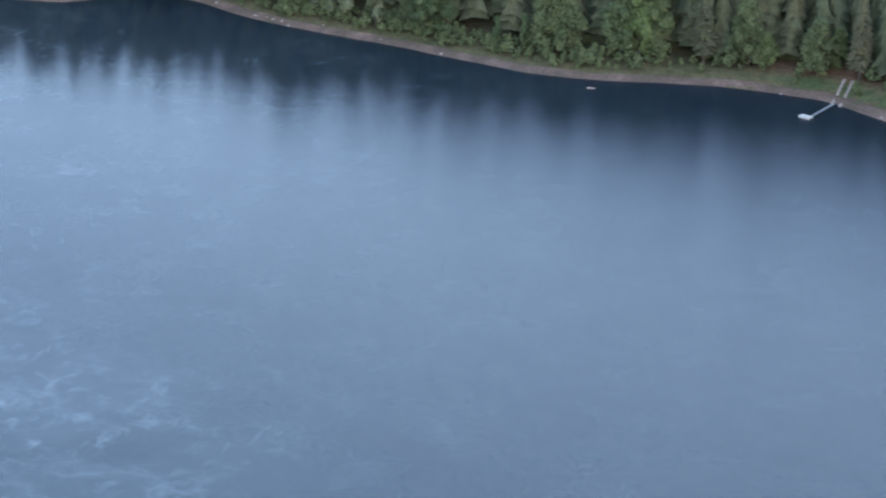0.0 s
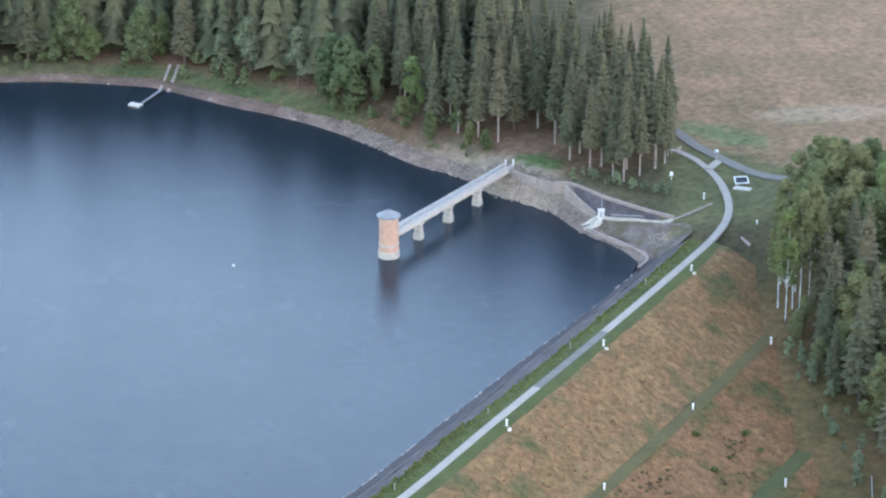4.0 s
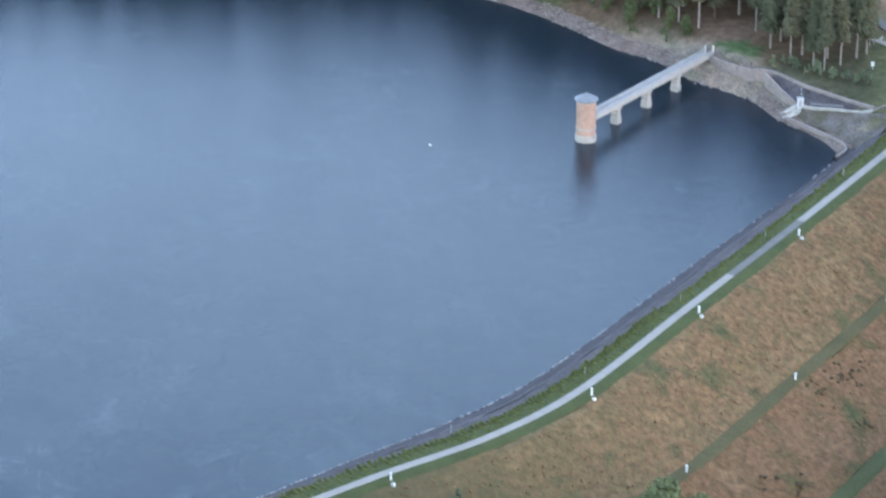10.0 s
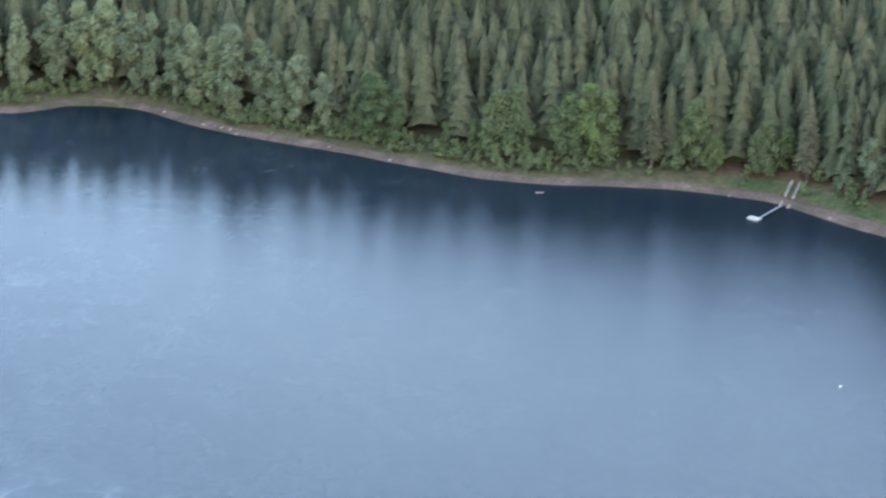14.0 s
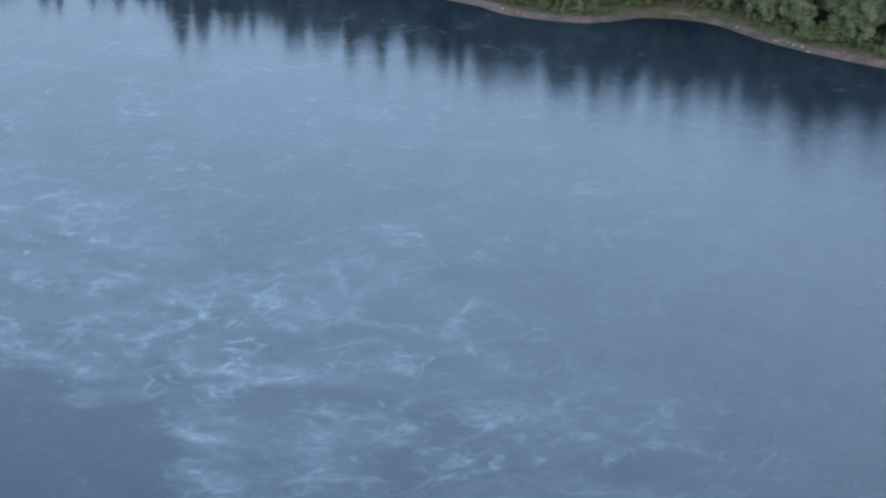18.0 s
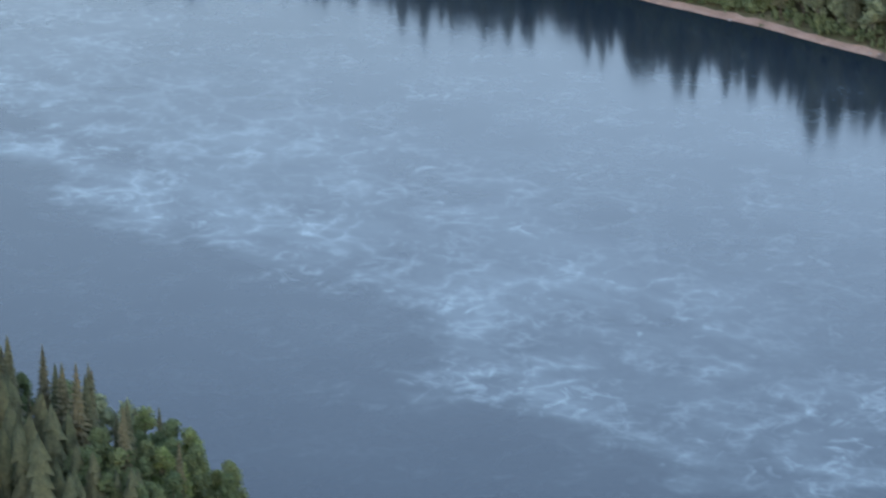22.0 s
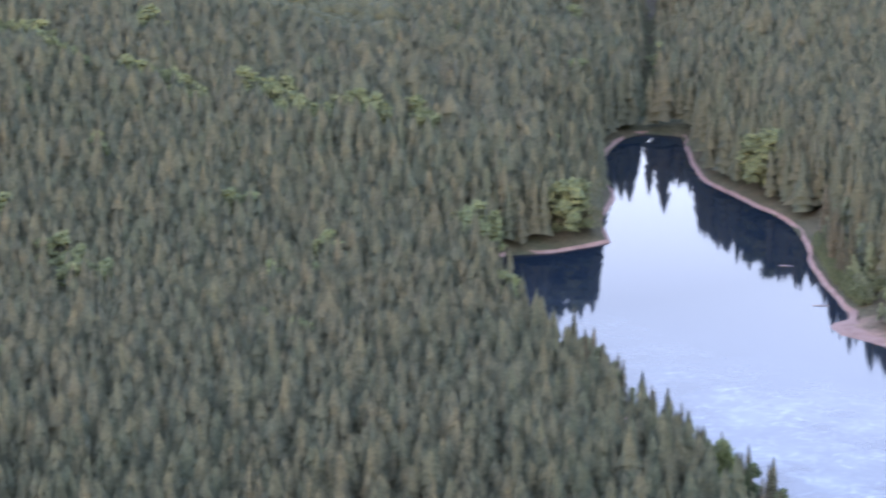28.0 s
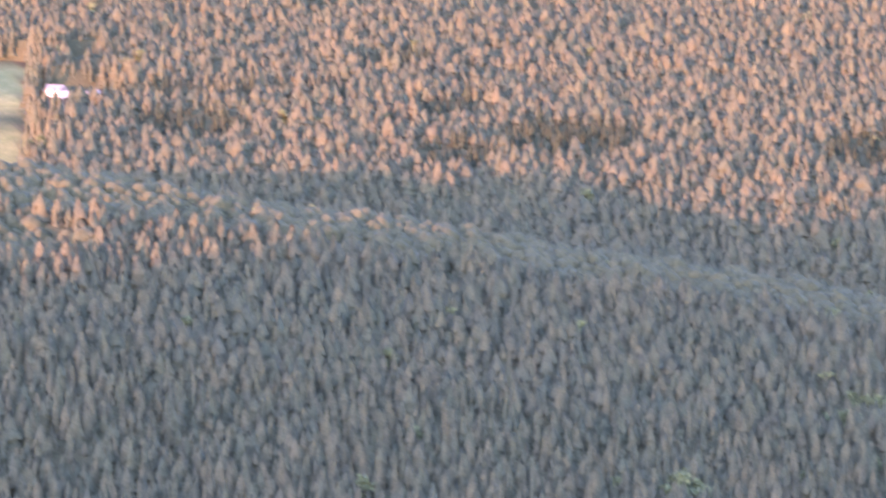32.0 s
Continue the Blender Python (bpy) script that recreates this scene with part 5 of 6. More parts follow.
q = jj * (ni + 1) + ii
tagged(from_arrays("forest_understorey", np.c_[vx.ravel(), vy.ravel(), vz.ravel()], np.stack([q, q + 1, q + ni + 2, q + ni + 1], -1), GAP_FILL, smooth=True), "added green sheet that lightens the gaps between the spruce crowns", "forest", kind="stuff")
inside = np.zeros(len(P), bool)
inside[ok] = whole[cj[ok], ci[ok]]
near_conifers = [spruce_template(s, 9, 9, 0.74, 0.28) for s in range(8)]
edge_conifers = [spruce_template(s, 7, 7, 0.75, 0.2, 0.15) for s in range(12)]
tops, far_tops = [spruce_template(s, 5, 7, 0.85, 0.16, 0.128, 0.36) for s in range(12)], [spruce_template(s, 4, 6, 0.75, 0.14, 0.13, 0.4) for s in range(12)]
rounds = [broadleaf_parts(s, 1.0, 0.1, 0.3, 120, bulges=8, spray=0.2)[1] for s in range(71, 76)]
rP = np.where(rP > 1, np.maximum(rP, 2), rP)
for k, (a, b, within, kinds, fat) in enumerate(((2, 950, None, near_conifers, 0.95), (950, 1500, True, tops, 1.14), (1500, 9999, True, far_tops, 1.3), (950, 9999, False, edge_conifers, 0.95))):
    s = (rP >= a) & (rP < b) & ~broad & ~close & ~young & ~shady
    if within is not None:
        s &= inside == within
    scatter("spruce_forest", x[s], y[s], H[s], rng.uniform(0.85, 1.25, s.sum()) * fat * (1 + 0.25 * step01(rP[s], 1700, 2300)), kinds, SPRUCE, 20 + k, "dense dark spruce forest on the valley slopes", "forest", smooth=True)
s = young
scatter("young_plantation", x[s], y[s], H[s] * rng.uniform(0.8, 1.1, s.sum()), rng.uniform(1.5, 2.1, s.sum()), [round_template(k, 0.12) for k in range(81, 87)], YOUNG, 39, "smooth pale green canopy of young trees on the ridge", "forest", smooth=True)
# shaded patches of the sunlit slope, put into the needle colour
s = shady
scatter("pine_thicket", x[s], y[s], H[s] * rng.uniform(0.95, 1.25, s.sum()), rng.uniform(1.0, 1.4, s.sum()), edge_conifers, SHADE_NEEDLES, 38, "conifers on the sunlit slope with patches of shade in their dark green colour", "forest", smooth=True)
s = broad
scatter("broadleaf_wood", x[s], y[s], H[s] * rng.uniform(0.78, 0.92, s.sum()), rng.uniform(1.15, 1.55, s.sum()), rounds, LEAF_WOOD, 40, "light green broadleaf trees scattered through the spruces", "trees")

# shrubs along the waterline
tmpl = [crown_template(s, 6) for s in range(20, 24)]
sx, sy = [], []
rng = np.random.default_rng(31)
for line, dens in ((SHORE_FAR[5:] + SHORE_ARM[:13], 1.0), (SHORE_NEAR[7:18], 0.5)):
    row = smooth_line(line, 2.4)
    nn = normals_of(row)
    for off in (5.4, 7.6, 10.0):
        m = (np.hypot(row[:, 0] + 895, row[:, 1] - 888) > 44) & (np.hypot(row[:, 0] + 655, row[:, 1] - 632) > 45)
        m &= rng.uniform(size=len(row)) < dens * np.where(row[:, 0] > -60, 0.08, np.where(row[:, 0] > -420, 0.0, 0.22))
        q = row[m] - nn[m] * (off + rng.normal(0, 0.5, (m.sum(), 1)))
        sx.append(q[:, 0]), sy.append(q[:, 1])
sx, sy = np.concatenate(sx), np.concatenate(sy)
scatter("shore_shrubs", sx, sy, rng.uniform(1.4, 4.2, len(sx)), rng.uniform(1.0, 1.8, len(sx)), tmpl, LEAF, 41, "low green shrubs along the shore", "shrubs", -0.3)
# thicket between the wood and the bare shore
bush = [broadleaf_parts(s, 1.0, 0.0, 0.55, 80, bulges=3, spray=0.24)[1] for s in range(51, 56)]
row = smooth_line(SHORE_FAR[6:] + SHORE_ARM[:13], 2.6)
nn = normals_of(row)
sx, sy = [], []
for off in (5.2, 8.0, 11.0, 13.5, 16.5, 20.0):
    m = (rng.uniform(size=len(row)) < np.interp(row[:, 0], [-900, -500, -420, -300, -150, -120, -90, -60], [0.8, 0.85, 0.7, 0.85, 0.85, 0.55, 0.2, 0.1])) & ((off < 12) | ((row[:, 0] < -850) & (rng.uniform(size=len(row)) < 0.6))) & (np.hypot(row[:, 0] + 895, row[:, 1] - 888) > 44)
    q = row[m] - nn[m] * (off + rng.normal(0, 0.7, (m.sum(), 1)))
    sx.append(q[:, 0]), sy.append(q[:, 1])
sx, sy = np.concatenate(sx), np.concatenate(sy)
scatter("shore_thicket", sx, sy, rng.uniform(1.6, 4.6, len(sx)) * np.where(sx < -480, 1.35, 1.0), rng.uniform(0.9, 1.5, len(sx)), bush, LEAF_ALDER, 42, "leafy green thicket between the wood and the bare shore", "shrubs", -0.2)


# ---- small things round the dam ----
def ground_at(x, y):
    return float(ground_height(np.array([float(x)]), np.array([float(y)]))[0])


def crest_at(off, k):
    """A place on the dam: offset downstream of the crest line at its sample k."""
    p = CREST[k, :2] + crest_n[k] * off
    return float(p[0]), float(p[1])


# marker pillars on crest and berms
pillar = new("marker_pillar")
tagged(pillar, "white cylindrical survey pillar with a low cap", "pillar", "survey pillars on the dam")
bm = bmesh.new()
lathe(bm, [(0.22, -0.4), (0.22, 1.3), (0.2, 1.34)], 14)
part("shaft", bm, WHITE, pillar)
bm = bmesh.new()
lathe(bm, [(0.26, 1.34), (0.27, 1.42), (0.18, 1.52), (0.04, 1.56)], 14)
part("cap", bm, WHITE, pillar)
spots = [(50.7, 666.1, 6.75), (29.4, 624.4, 6.75), (8.4, 584.7, 6.75), (-11.9, 546.6, 6.75), (-47.0, 510.0, 6.75), (67.4, 648.4, -3.1), (48.0, 613.8, -3.1), (27.9, 576.0, -3.1), (6.5, 535.5, -3.1),
         (66.3, 596.6, -12.1), (48.7, 565.0, -12.1), (56.5, 711, 6.6), (67.7, 694, 6.4)]
for k, (x, y, z) in enumerate(spots):
    if k == 0:
        pillar.location = (x, y, z)
    else:
        copy_thing(pillar, Matrix.Translation((x, y, z)))
lid = new("shaft_cover")
tagged(lid, "low round white concrete shaft cover beside a pillar", "shaft cover", "shaft covers on the dam crest")
bm = bmesh.new()
lathe(bm, [(0.4, -0.3), (0.4, 0.3), (0.36, 0.36)], 16)
part("ring", bm, WHITE, lid)
bm = bmesh.new()
lathe(bm, [(0.33, 0.36), (0.33, 0.42), (0.25, 0.46)], 16)
part("lid", bm, CONC, lid)
for k, (x, y, z) in enumerate(spots[:5]):
    m = Matrix.Translation((x + 0.55, y - 1.5, z - 0.1))
    if k == 0:
        lid.matrix_basis = m
    else:
        copy_thing(lid, m)
# paved stub from the road to the shaft covers
for k, (x, y, z) in enumerate(spots[:5]):
    bm = bmesh.new()
    box(bm, -1.3, 0.25, -0.35, 0.35, -0.3, 0.06, 0.03)
    ob = part("paved_stub", bm, ASPH)
    ob.matrix_basis = Matrix.Translation((x, y, z + 0.05)) @ Matrix.Rotation(radians(-28 if k < 4 else -48), 4, "Z")
    tagged(ob, "short pale paved stub beside the crest road", "paving", "paved stubs beside the crest road")

# slim marker poles on the upstream verge
pole = new("marker_pole")
tagged(pole, "slim white-topped steel pole on the verge", "pole", "poles on the upstream verge")
bm = bmesh.new()
lathe(bm, [(0.05, -0.5), (0.05, 1.35)], 8)
part("pole", bm, GALV, pole)
bm = bmesh.new()
lathe(bm, [(0.07, 1.35), (0.07, 1.7), (0.04, 1.74)], 8)
part("pole_top", bm, CONC_PALE, pole)
for k, (x, y) in enumerate(((40.0, 657.4), (22.3, 622.7), (4.7, 589.9), (-13.5, 555.4), (-37.5, 529.5))):
    m = Matrix.Translation((x, y, 6.6))
    if k == 0:
        pole.matrix_basis = m
    else:
        copy_thing(pole, m)

# hedge-like tall grass on the upstream verge
rng = np.random.default_rng(51)
line = smooth_line([(float(p[0]), float(p[1])) for p in CREST[::3, :2] - crest_n[::3] * 3.0], 1.2)
hx, hy = [], []
for off in (-2.4, -1.9, -1.4, -0.9, -0.4, 0.15, 0.7, 1.25):
    q = line + normals_of(line) * (off + rng.normal(0, 0.16, (len(line), 1)))
    q = q[(off > -1.6) | (q[:, 0] < 0)]
    hx.append(q[:, 0]), hy.append(q[:, 1])
hx, hy = np.concatenate(hx), np.concatenate(hy)
tuft = [round_template(s) for s in range(60, 63)]


def tufts(name, x, y, z, h, wide, mat, label, category, seed, sunk=0.0):
    rng = np.random.default_rng(seed)
    vs, fs, base = [], [], 0
    for i in range(len(x)):
        tv, tf = tuft[int(rng.integers(len(tuft)))]
        vs.append(tv * (h[i] * wide, h[i] * wide, h[i]) + (x[i], y[i], z[i] - sunk * h[i]))
        fs.append(tf + base)
        base += len(tv)
    return tagged(from_arrays(name, np.concatenate(vs), np.concatenate(fs), mat), label, category, kind="stuff")


tufts("verge_growth", hx, hy, np.full(len(hx), 6.45), rng.uniform(0.4, 0.75, len(hx)), 2.6, GRASSY, "uncut tall grass along the water side of the crest", "grass", 5)

# rough growth, bushes and seedlings on the downstream slopes
prof = [(3.6, -0.32), (5, -0.68), (9, -2.6), (13, -4.9), (17, -7.3), (22.6, -9.95), (25.5, -10.25), (31, -13), (38, -16), (44.4, -19), (48, -19.3), (52, -20.6), (55, -24)]
bx, by, bz, bh = [], [], [], []
for k in range(4200):
    i = int(rng.integers(2, len(CREST) - 14))
    off = rng.uniform(5, 54)
    if 20.6 < off < 26.6 or 42.6 < off < 49.4:
        continue
    x, y = crest_at(off, i)
    if off > 26 and y < 562:
        continue
    shift = rng.uniform(-2, 2)
    bx.append(x - crest_n[i][1] * shift), by.append(y + crest_n[i][0] * shift)
    bz.append(7 + np.interp(off, [p[0] for p in prof], [p[1] for p in prof]) + 0.02)
    bh.append(rng.uniform(0.16, 0.42))
tufts("slope_tufts", bx, by, bz, bh, 2.2, DRYTUFT, "scattered tussocks of dry grass on the dam slope", "grass", 6, 0.25)
bx, by, bz, bh = [], [], [], []
for k in range(30):
    i, off = int(rng.integers(4, len(CREST) - 14)), rng.uniform(27, 43)
    for _ in range(int(rng.integers(4, 11))):
        o = off + rng.normal(0, 1.2)
        x, y = crest_at(o, i)
        shift = rng.normal(0, 2.2)
        bx.append(x - crest_n[i][1] * shift), by.append(y + crest_n[i][0] * shift)
        bz.append(7 + np.interp(o, [q[0] for q in prof], [q[1] for q in prof]))
        bh.append(rng.uniform(0.28, 0.55))
tufts("slope_scrub", np.array(bx), np.array(by), np.array(bz), np.array(bh), 4.2, SCRUB, "low olive scrub scattered over the lower dam slope", "scrub", 9, 0.3)
bush = new("bush")
tagged(bush, "low rounded olive green bush on the dry slope", "bush", "bushes on the dam slope")
(tv, tf), (cv, cf) = broadleaf_parts(91, 2.0, 0.1, 1.1, 160)
from_arrays("stems", tv, tf, BARK, bush)
from_arrays("foliage", cv, cf, GRASSY, bush)
for k, (x, y, z, s) in enumerate(((38.4, 591, -6.2, 0.8), (48.1, 604.8, -5.0, 1.1), (59.3, 611.1, -7.6, 1.0), (51.6, 594.9, -8.2, 0.9), (21.9, 555.5, -7, 0.7), (45, 607, -4.5, 0.7), (55, 601, -8.2, 0.6), (33, 571, -6.4, 0.6), (62, 606, -9, 0.8), (22.4, 612, 2.4, 0.35), (5, 563, 0.5, 0.4), (14, 541, -5.5, 0.5))):
    m = Matrix.LocRotScale((x, y, z), Euler((0, 0, k)), (s * 1.2, s * 1.2, s * 0.5))
    if k == 0:
        bush.matrix_basis = m
    else:
        copy_thing(bush, m).matrix_basis = m

# pale stones washed clean along the dam's waterline
stone_bm = bmesh.new()
box(stone_bm, -0.6, 0.6, -0.2, 0.2, -0.25, 0.13, 0.06)
stone_me = bpy.data.meshes.new("stone")
stone_bm.to_mesh(stone_me)
stone_bm.free()
stone_me.materials.append(BLEACHED)
edge = np.c_[CREST[:, :2] - crest_n * foot[:, None]]
edge_line = smooth_line([tuple(p) for p in edge[3:-10:4]], 1.0)
edge_n = normals_of(edge_line)
for k, (p, nn) in enumerate(zip(edge_line, edge_n)):
    if rng.uniform() < np.interp(p[0], [-70, -10, 30], [0.05, 0.3, 0.75]):
        continue
    ob = new("stone", stone_me)
    ob.parent = dam
    s = rng.uniform(0.4, 0.8)
    ob.matrix_basis = Matrix.LocRotScale((p[0] + nn[0] * rng.normal(0.15, 0.12), p[1] + nn[1] * rng.normal(0.15, 0.12), 0.12), Euler((0, 0, math.atan2(-nn[0], nn[1]) + rng.normal(0, 0.15))), (s, s, s * 0.9))

# ---- spillway basin, walls and valve house at the east abutment ----
def wall_run(name, pts, thick, up, down, mat, parent=None, label=""):
    line = smooth_line(pts, 2.0)
    return sweep(name, line, [(-thick / 2, -down), (-thick / 2, up), (thick / 2, up), (thick / 2, -down)], mat, parent, label)


spill = new("spillway")
tagged(spill, "stone-paved spillway basin with pale concrete walls", "spillway", kind="structure")
TOP = [(11.1, 732.8, 5.0), (16, 727.5, 5.2), (20.9, 723.6, 5.4), (25.4, 723.0, 5.5), (33.5, 713.2, 5.8), (42.4, 704.8, 6.0), (48.8, 699.8, 6.1)]
LOWW = [(31.5, 707.6, 3.3), (35, 704.6, 3.8), (39.7, 702.4, 4.5), (45.8, 698.2, 5.6), (48.4, 698.6, 6.0)]
wall_run("wall", TOP, 0.55, 0.45, 3.0, ROCK_PALE, spill, "pale coping wall above the shore")
wall_run("wall", LOWW, 0.45, 0.3, 3.0, CONC, spill, "light concrete weir wall")
wall_run("wall", [(24.0, 721.6, 5.4), (27.5, 714.6, 4.3), (30.9, 708.8, 3.3)], 0.45, 0.35, 3.0, ROCK_PALE, spill, "sloping pale side wall")
up_l, low_l = smooth_line(TOP[3:], 1.6), smooth_line([(30.9, 708.8, 3.3), *LOWW[1:4]], 1.6)
m = 24
ul = np.stack([np.interp(np.linspace(0, 1, m), np.linspace(0, 1, len(up_l)), up_l[:, k]) for k in range(3)], -1)
ll = np.stack([np.interp(np.linspace(0, 1, m), np.linspace(0, 1, len(low_l)), low_l[:, k]) for k in range(3)], -1)
rows3 = [ul - (0, 0, 0.1), ul * 0.5 + ll * 0.5 - (0, 0, 0.9), ll * 0.85 + ul * 0.15 - (0, 0, 0.8), ll - (0, 0, 0.7)]
kk = np.arange(m - 1)
from_arrays("basin_paving", np.concatenate(rows3), np.concatenate([np.stack([j * m + kk, j * m + kk + 1, (j + 1) * m + kk + 1, (j + 1) * m + kk], -1) for j in range(3)]), ROCK, spill, "grey stone paving of the basin")
def between(name, low_pts, high_pts, mat, label, sag=0.0, rough=0.0):
    """A paved slope between two lines."""
    n = 40
    a, b = (np.stack([np.interp(np.linspace(0, 1, n), np.linspace(0, 1, len(q)), q[:, k]) for k in range(3)], -1) for q in (smooth_line(low_pts, 1.2), smooth_line(high_pts, 1.2)))
    rg = np.random.default_rng(4)
    shares = np.linspace(0, 1, 7)
    v = np.concatenate([a * (1 - t) + b * t - (0, 0, sag * math.sin(math.pi * t)) + rg.normal(0, rough, (n, 3)) for t in shares])
    k = np.arange(n - 1)
    return from_arrays(name, v, np.concatenate([np.stack([j * n + k, j * n + k + 1, (j + 1) * n + k + 1, (j + 1) * n + k], -1) for j in range(len(shares) - 1)]), mat, spill, label)


between("stone_apron", [(30.2, 706.2, 1.3), (34.2, 700.6, 1.5), (38.8, 695.4, 1.6), (41.8, 691.2, 1.7), (43.6, 686.8, 2.2), (44.4, 682.0, 2.9)],
        [(31.8, 707.0, 3.0), (35.2, 704.2, 3.5), (39.9, 702.0, 4.3), (46, 697.8, 5.6), (51.5, 695.6, 6.45), (52.6, 690.0, 6.6)], APRON, "grey stone apron with grass in its joints", 0.25, 0.06)
wall_run("channel_wall", [(31.2, 707.6, 3.3), (29.5, 707.4, 2.2), (27.4, 708.2, 0.5)], 0.4, 0.3, 2.0, CONC_PALE, spill, "pale stepped channel wall")
wall_run("channel_wall", [(32.2, 706.0, 3.3), (30.6, 705.4, 2.2), (28.0, 706.0, 0.5)], 0.4, 0.3, 2.0, CONC_PALE, spill, "pale stepped channel wall")
wall_run("shore_kerb", [(28.6, 705.4, 1.0), (33.5, 699.8, 1.15), (38, 694.6, 1.2), (40.8, 690.8, 1.25), (42.2, 686.5, 1.3), (39.5, 680.0, 1.6)], 0.5, 0.2, 1.5, ROCK_PALE, spill, "pale stone kerb above the waterline")
for a, b in (((48.4, 698.6, 6.1), (53, 702.2, 6.5)), ((53, 702.2, 6.5), (58.2, 707.6, 6.7))):
    wall_run("path_wall", [a, b], 0.35, 0.12, 1.0, ROCK_PALE, spill, "pale garden-like path edge")
for k in range(12):
    p = ll[6 + k]
    bm = bmesh.new()
    box(bm, p[0] - 0.04, p[0] + 0.04, p[1] - 0.04, p[1] + 0.04, p[2], p[2] + 1.15)
    part("rail_post", bm, GALV, spill)
rail = smooth_line([tuple(q + (0, 0, 1.1)) for q in ll[6:18]], 2.0)
sweep("rail", rail, [(-0.05, 0), (0, 0.06), (0.05, 0), (0, -0.06), (-0.05, 0)], GALV, spill)
valve = new("valve_house")
valve.location = (32.0, 706.9, 3.3)
tagged(valve, "small white valve cabinet with a slim mast beside it", "valve house")
bm = bmesh.new()
box(bm, -0.75, 0.75, -0.6, 0.6, -0.4, 1.9, 0.05)
part("cabinet", bm, WHITE, valve)
bm = bmesh.new()
box(bm, -0.85, 0.85, -0.7, 0.7, 1.9, 2.05, 0.04)
part("roof", bm, CONC_PALE, valve)
bm = bmesh.new()
box(bm, -0.4, 0.4, -0.63, -0.58, 0.1, 1.7)
part("door", bm, GALV, valve)
bm = bmesh.new()
lathe(bm, [(0.06, -0.3), (0.05, 4.4)], 8, (0.2, 0.9))
part("mast", bm, GALV, valve)

# ---- lane, junction and fittings by the field ----
lane_xy = smooth_line([(34, 785), (44, 768), (52.6, 753.8), (57, 744.5), (62, 736.8), (67, 729.5), (72, 724.3), (82, 717), (96, 709)], 2.0)
lane_z = ground_height(lane_xy[:, 0], lane_xy[:, 1]) + 0.14
lane = sweep("lane", np.c_[lane_xy, np.convolve(np.pad(lane_z, 3, "edge"), np.ones(7) / 7, "valid") + 0.1], [(-1.55, -0.6), (-1.5, 0), (0, 0.04), (1.5, 0), (1.55, -0.6)], ASPH_OLD)
tagged(lane, "grey tarred lane between wood and stubble field", "lane", kind="structure")
bm = bmesh.new()
z = ground_at(60, 733) + 0.35
box(bm, -1.0, 1.0, -3.6, 3.6, -0.6, 0, 0.03)
link = part("lane_link", bm, ASPH)
link.matrix_basis = Matrix.Translation((60.4, 732.2, z)) @ Matrix.Rotation(radians(-28), 4, "Z")
tagged(link, "short pale paved link between track and lane", "paving", kind="structure")
lampb = new("mirror_post")
lampb.location = (61.2, 736.0, ground_at(61.2, 736.0))
tagged(lampb, "white round traffic mirror on a short post", "mirror")
bm = bmesh.new()
lathe(bm, [(0.05, -0.3), (0.05, 1.8)], 8)
part("post", bm, GALV, lampb)
bm = bmesh.new()
lathe(bm, [(0.15, 1.7), (0.48, 1.85), (0.52, 2.1), (0.48, 2.35), (0.15, 2.5)], 16)
part("head", bm, WHITE, lampb)
board = new("solar_panel")
board.matrix_basis = Matrix.Translation((66.0, 719.5, ground_at(66, 719.5))) @ Matrix.Rotation(radians(12), 4, "Z")
tagged(board, "tilted dark solar panel in a pale frame on legs", "solar panel")
for sx in (-1.1, 1.1):
    for sy, h in ((-0.7, 0.7), (0.8, 1.5)):
        bm = bmesh.new()
        box(bm, sx - 0.05, sx + 0.05, sy - 0.05, sy + 0.05, -0.3, h)
        part("leg", bm, GALV, board)
tilt = Matrix.Translation((0, 0, 1.2)) @ Matrix.Rotation(radians(28), 4, "X")
bm = bmesh.new()
for x0, x1, y0, y1 in ((-1.7, 1.7, -1.15, -0.9), (-1.7, 1.7, 0.9, 1.15), (-1.7, -1.45, -0.9, 0.9), (1.45, 1.7, -0.9, 0.9)):
    box(bm, x0, x1, y0, y1, -0.05, 0.06)
bmesh.ops.transform(bm, matrix=tilt, verts=bm.verts)
part("frame", bm, WHITE, board)
bm = bmesh.new()
box(bm, -1.45, 1.45, -0.9, 0.9, -0.03, 0.03)
bmesh.ops.transform(bm, matrix=tilt, verts=bm.verts)
part("panel", bm, DARKGLASS, board, "dark blue solar cells")
bm = bmesh.new()
box(bm, -2.2, 2.0, -1.1, 1.1, -0.5, 0.08, 0.03)
slab = part("concrete_slab", bm, CONC)
slab.matrix_basis = Matrix.Translation((66.2, 717.0, ground_at(66.2, 717) + 0.05)) @ Matrix.Rotation(radians(-20), 4, "Z")
tagged(slab, "flat weathered concrete slab in the grass", "slab")
sign = new("notice_board")
sign.location = (49.5, 723.7, ground_at(49.5, 723.7))
tagged(sign, "small white notice board on a post", "sign")
bm = bmesh.new()
lathe(bm, [(0.06, -0.3), (0.06, 1.9)], 8)
part("post", bm, WHITE, sign)
bm = bmesh.new()
box(bm, -0.4, 0.4, -0.12, -0.06, 0.9, 2.0, 0.01)
part("board", bm, WHITE, sign)
barrier = new("barrier")
barrier.matrix_basis = Matrix.Translation((51.6, 741.5, ground_at(51.6, 741.5))) @ Matrix.Rotation(radians(40), 4, "Z")
tagged(barrier, "pale wooden barrier across the end of the track", "barrier")
for sx in (-1.4, 1.4):
    bm = bmesh.new()
    box(bm, sx - 0.09, sx + 0.09, -0.09, 0.09, -0.4, 1.1, 0.02)
    part("post", bm, CONC_PALE, barrier)
bm = bmesh.new()
box(bm, -1.9, 1.9, -0.16, -0.09, 0.75, 0.95, 0.02)
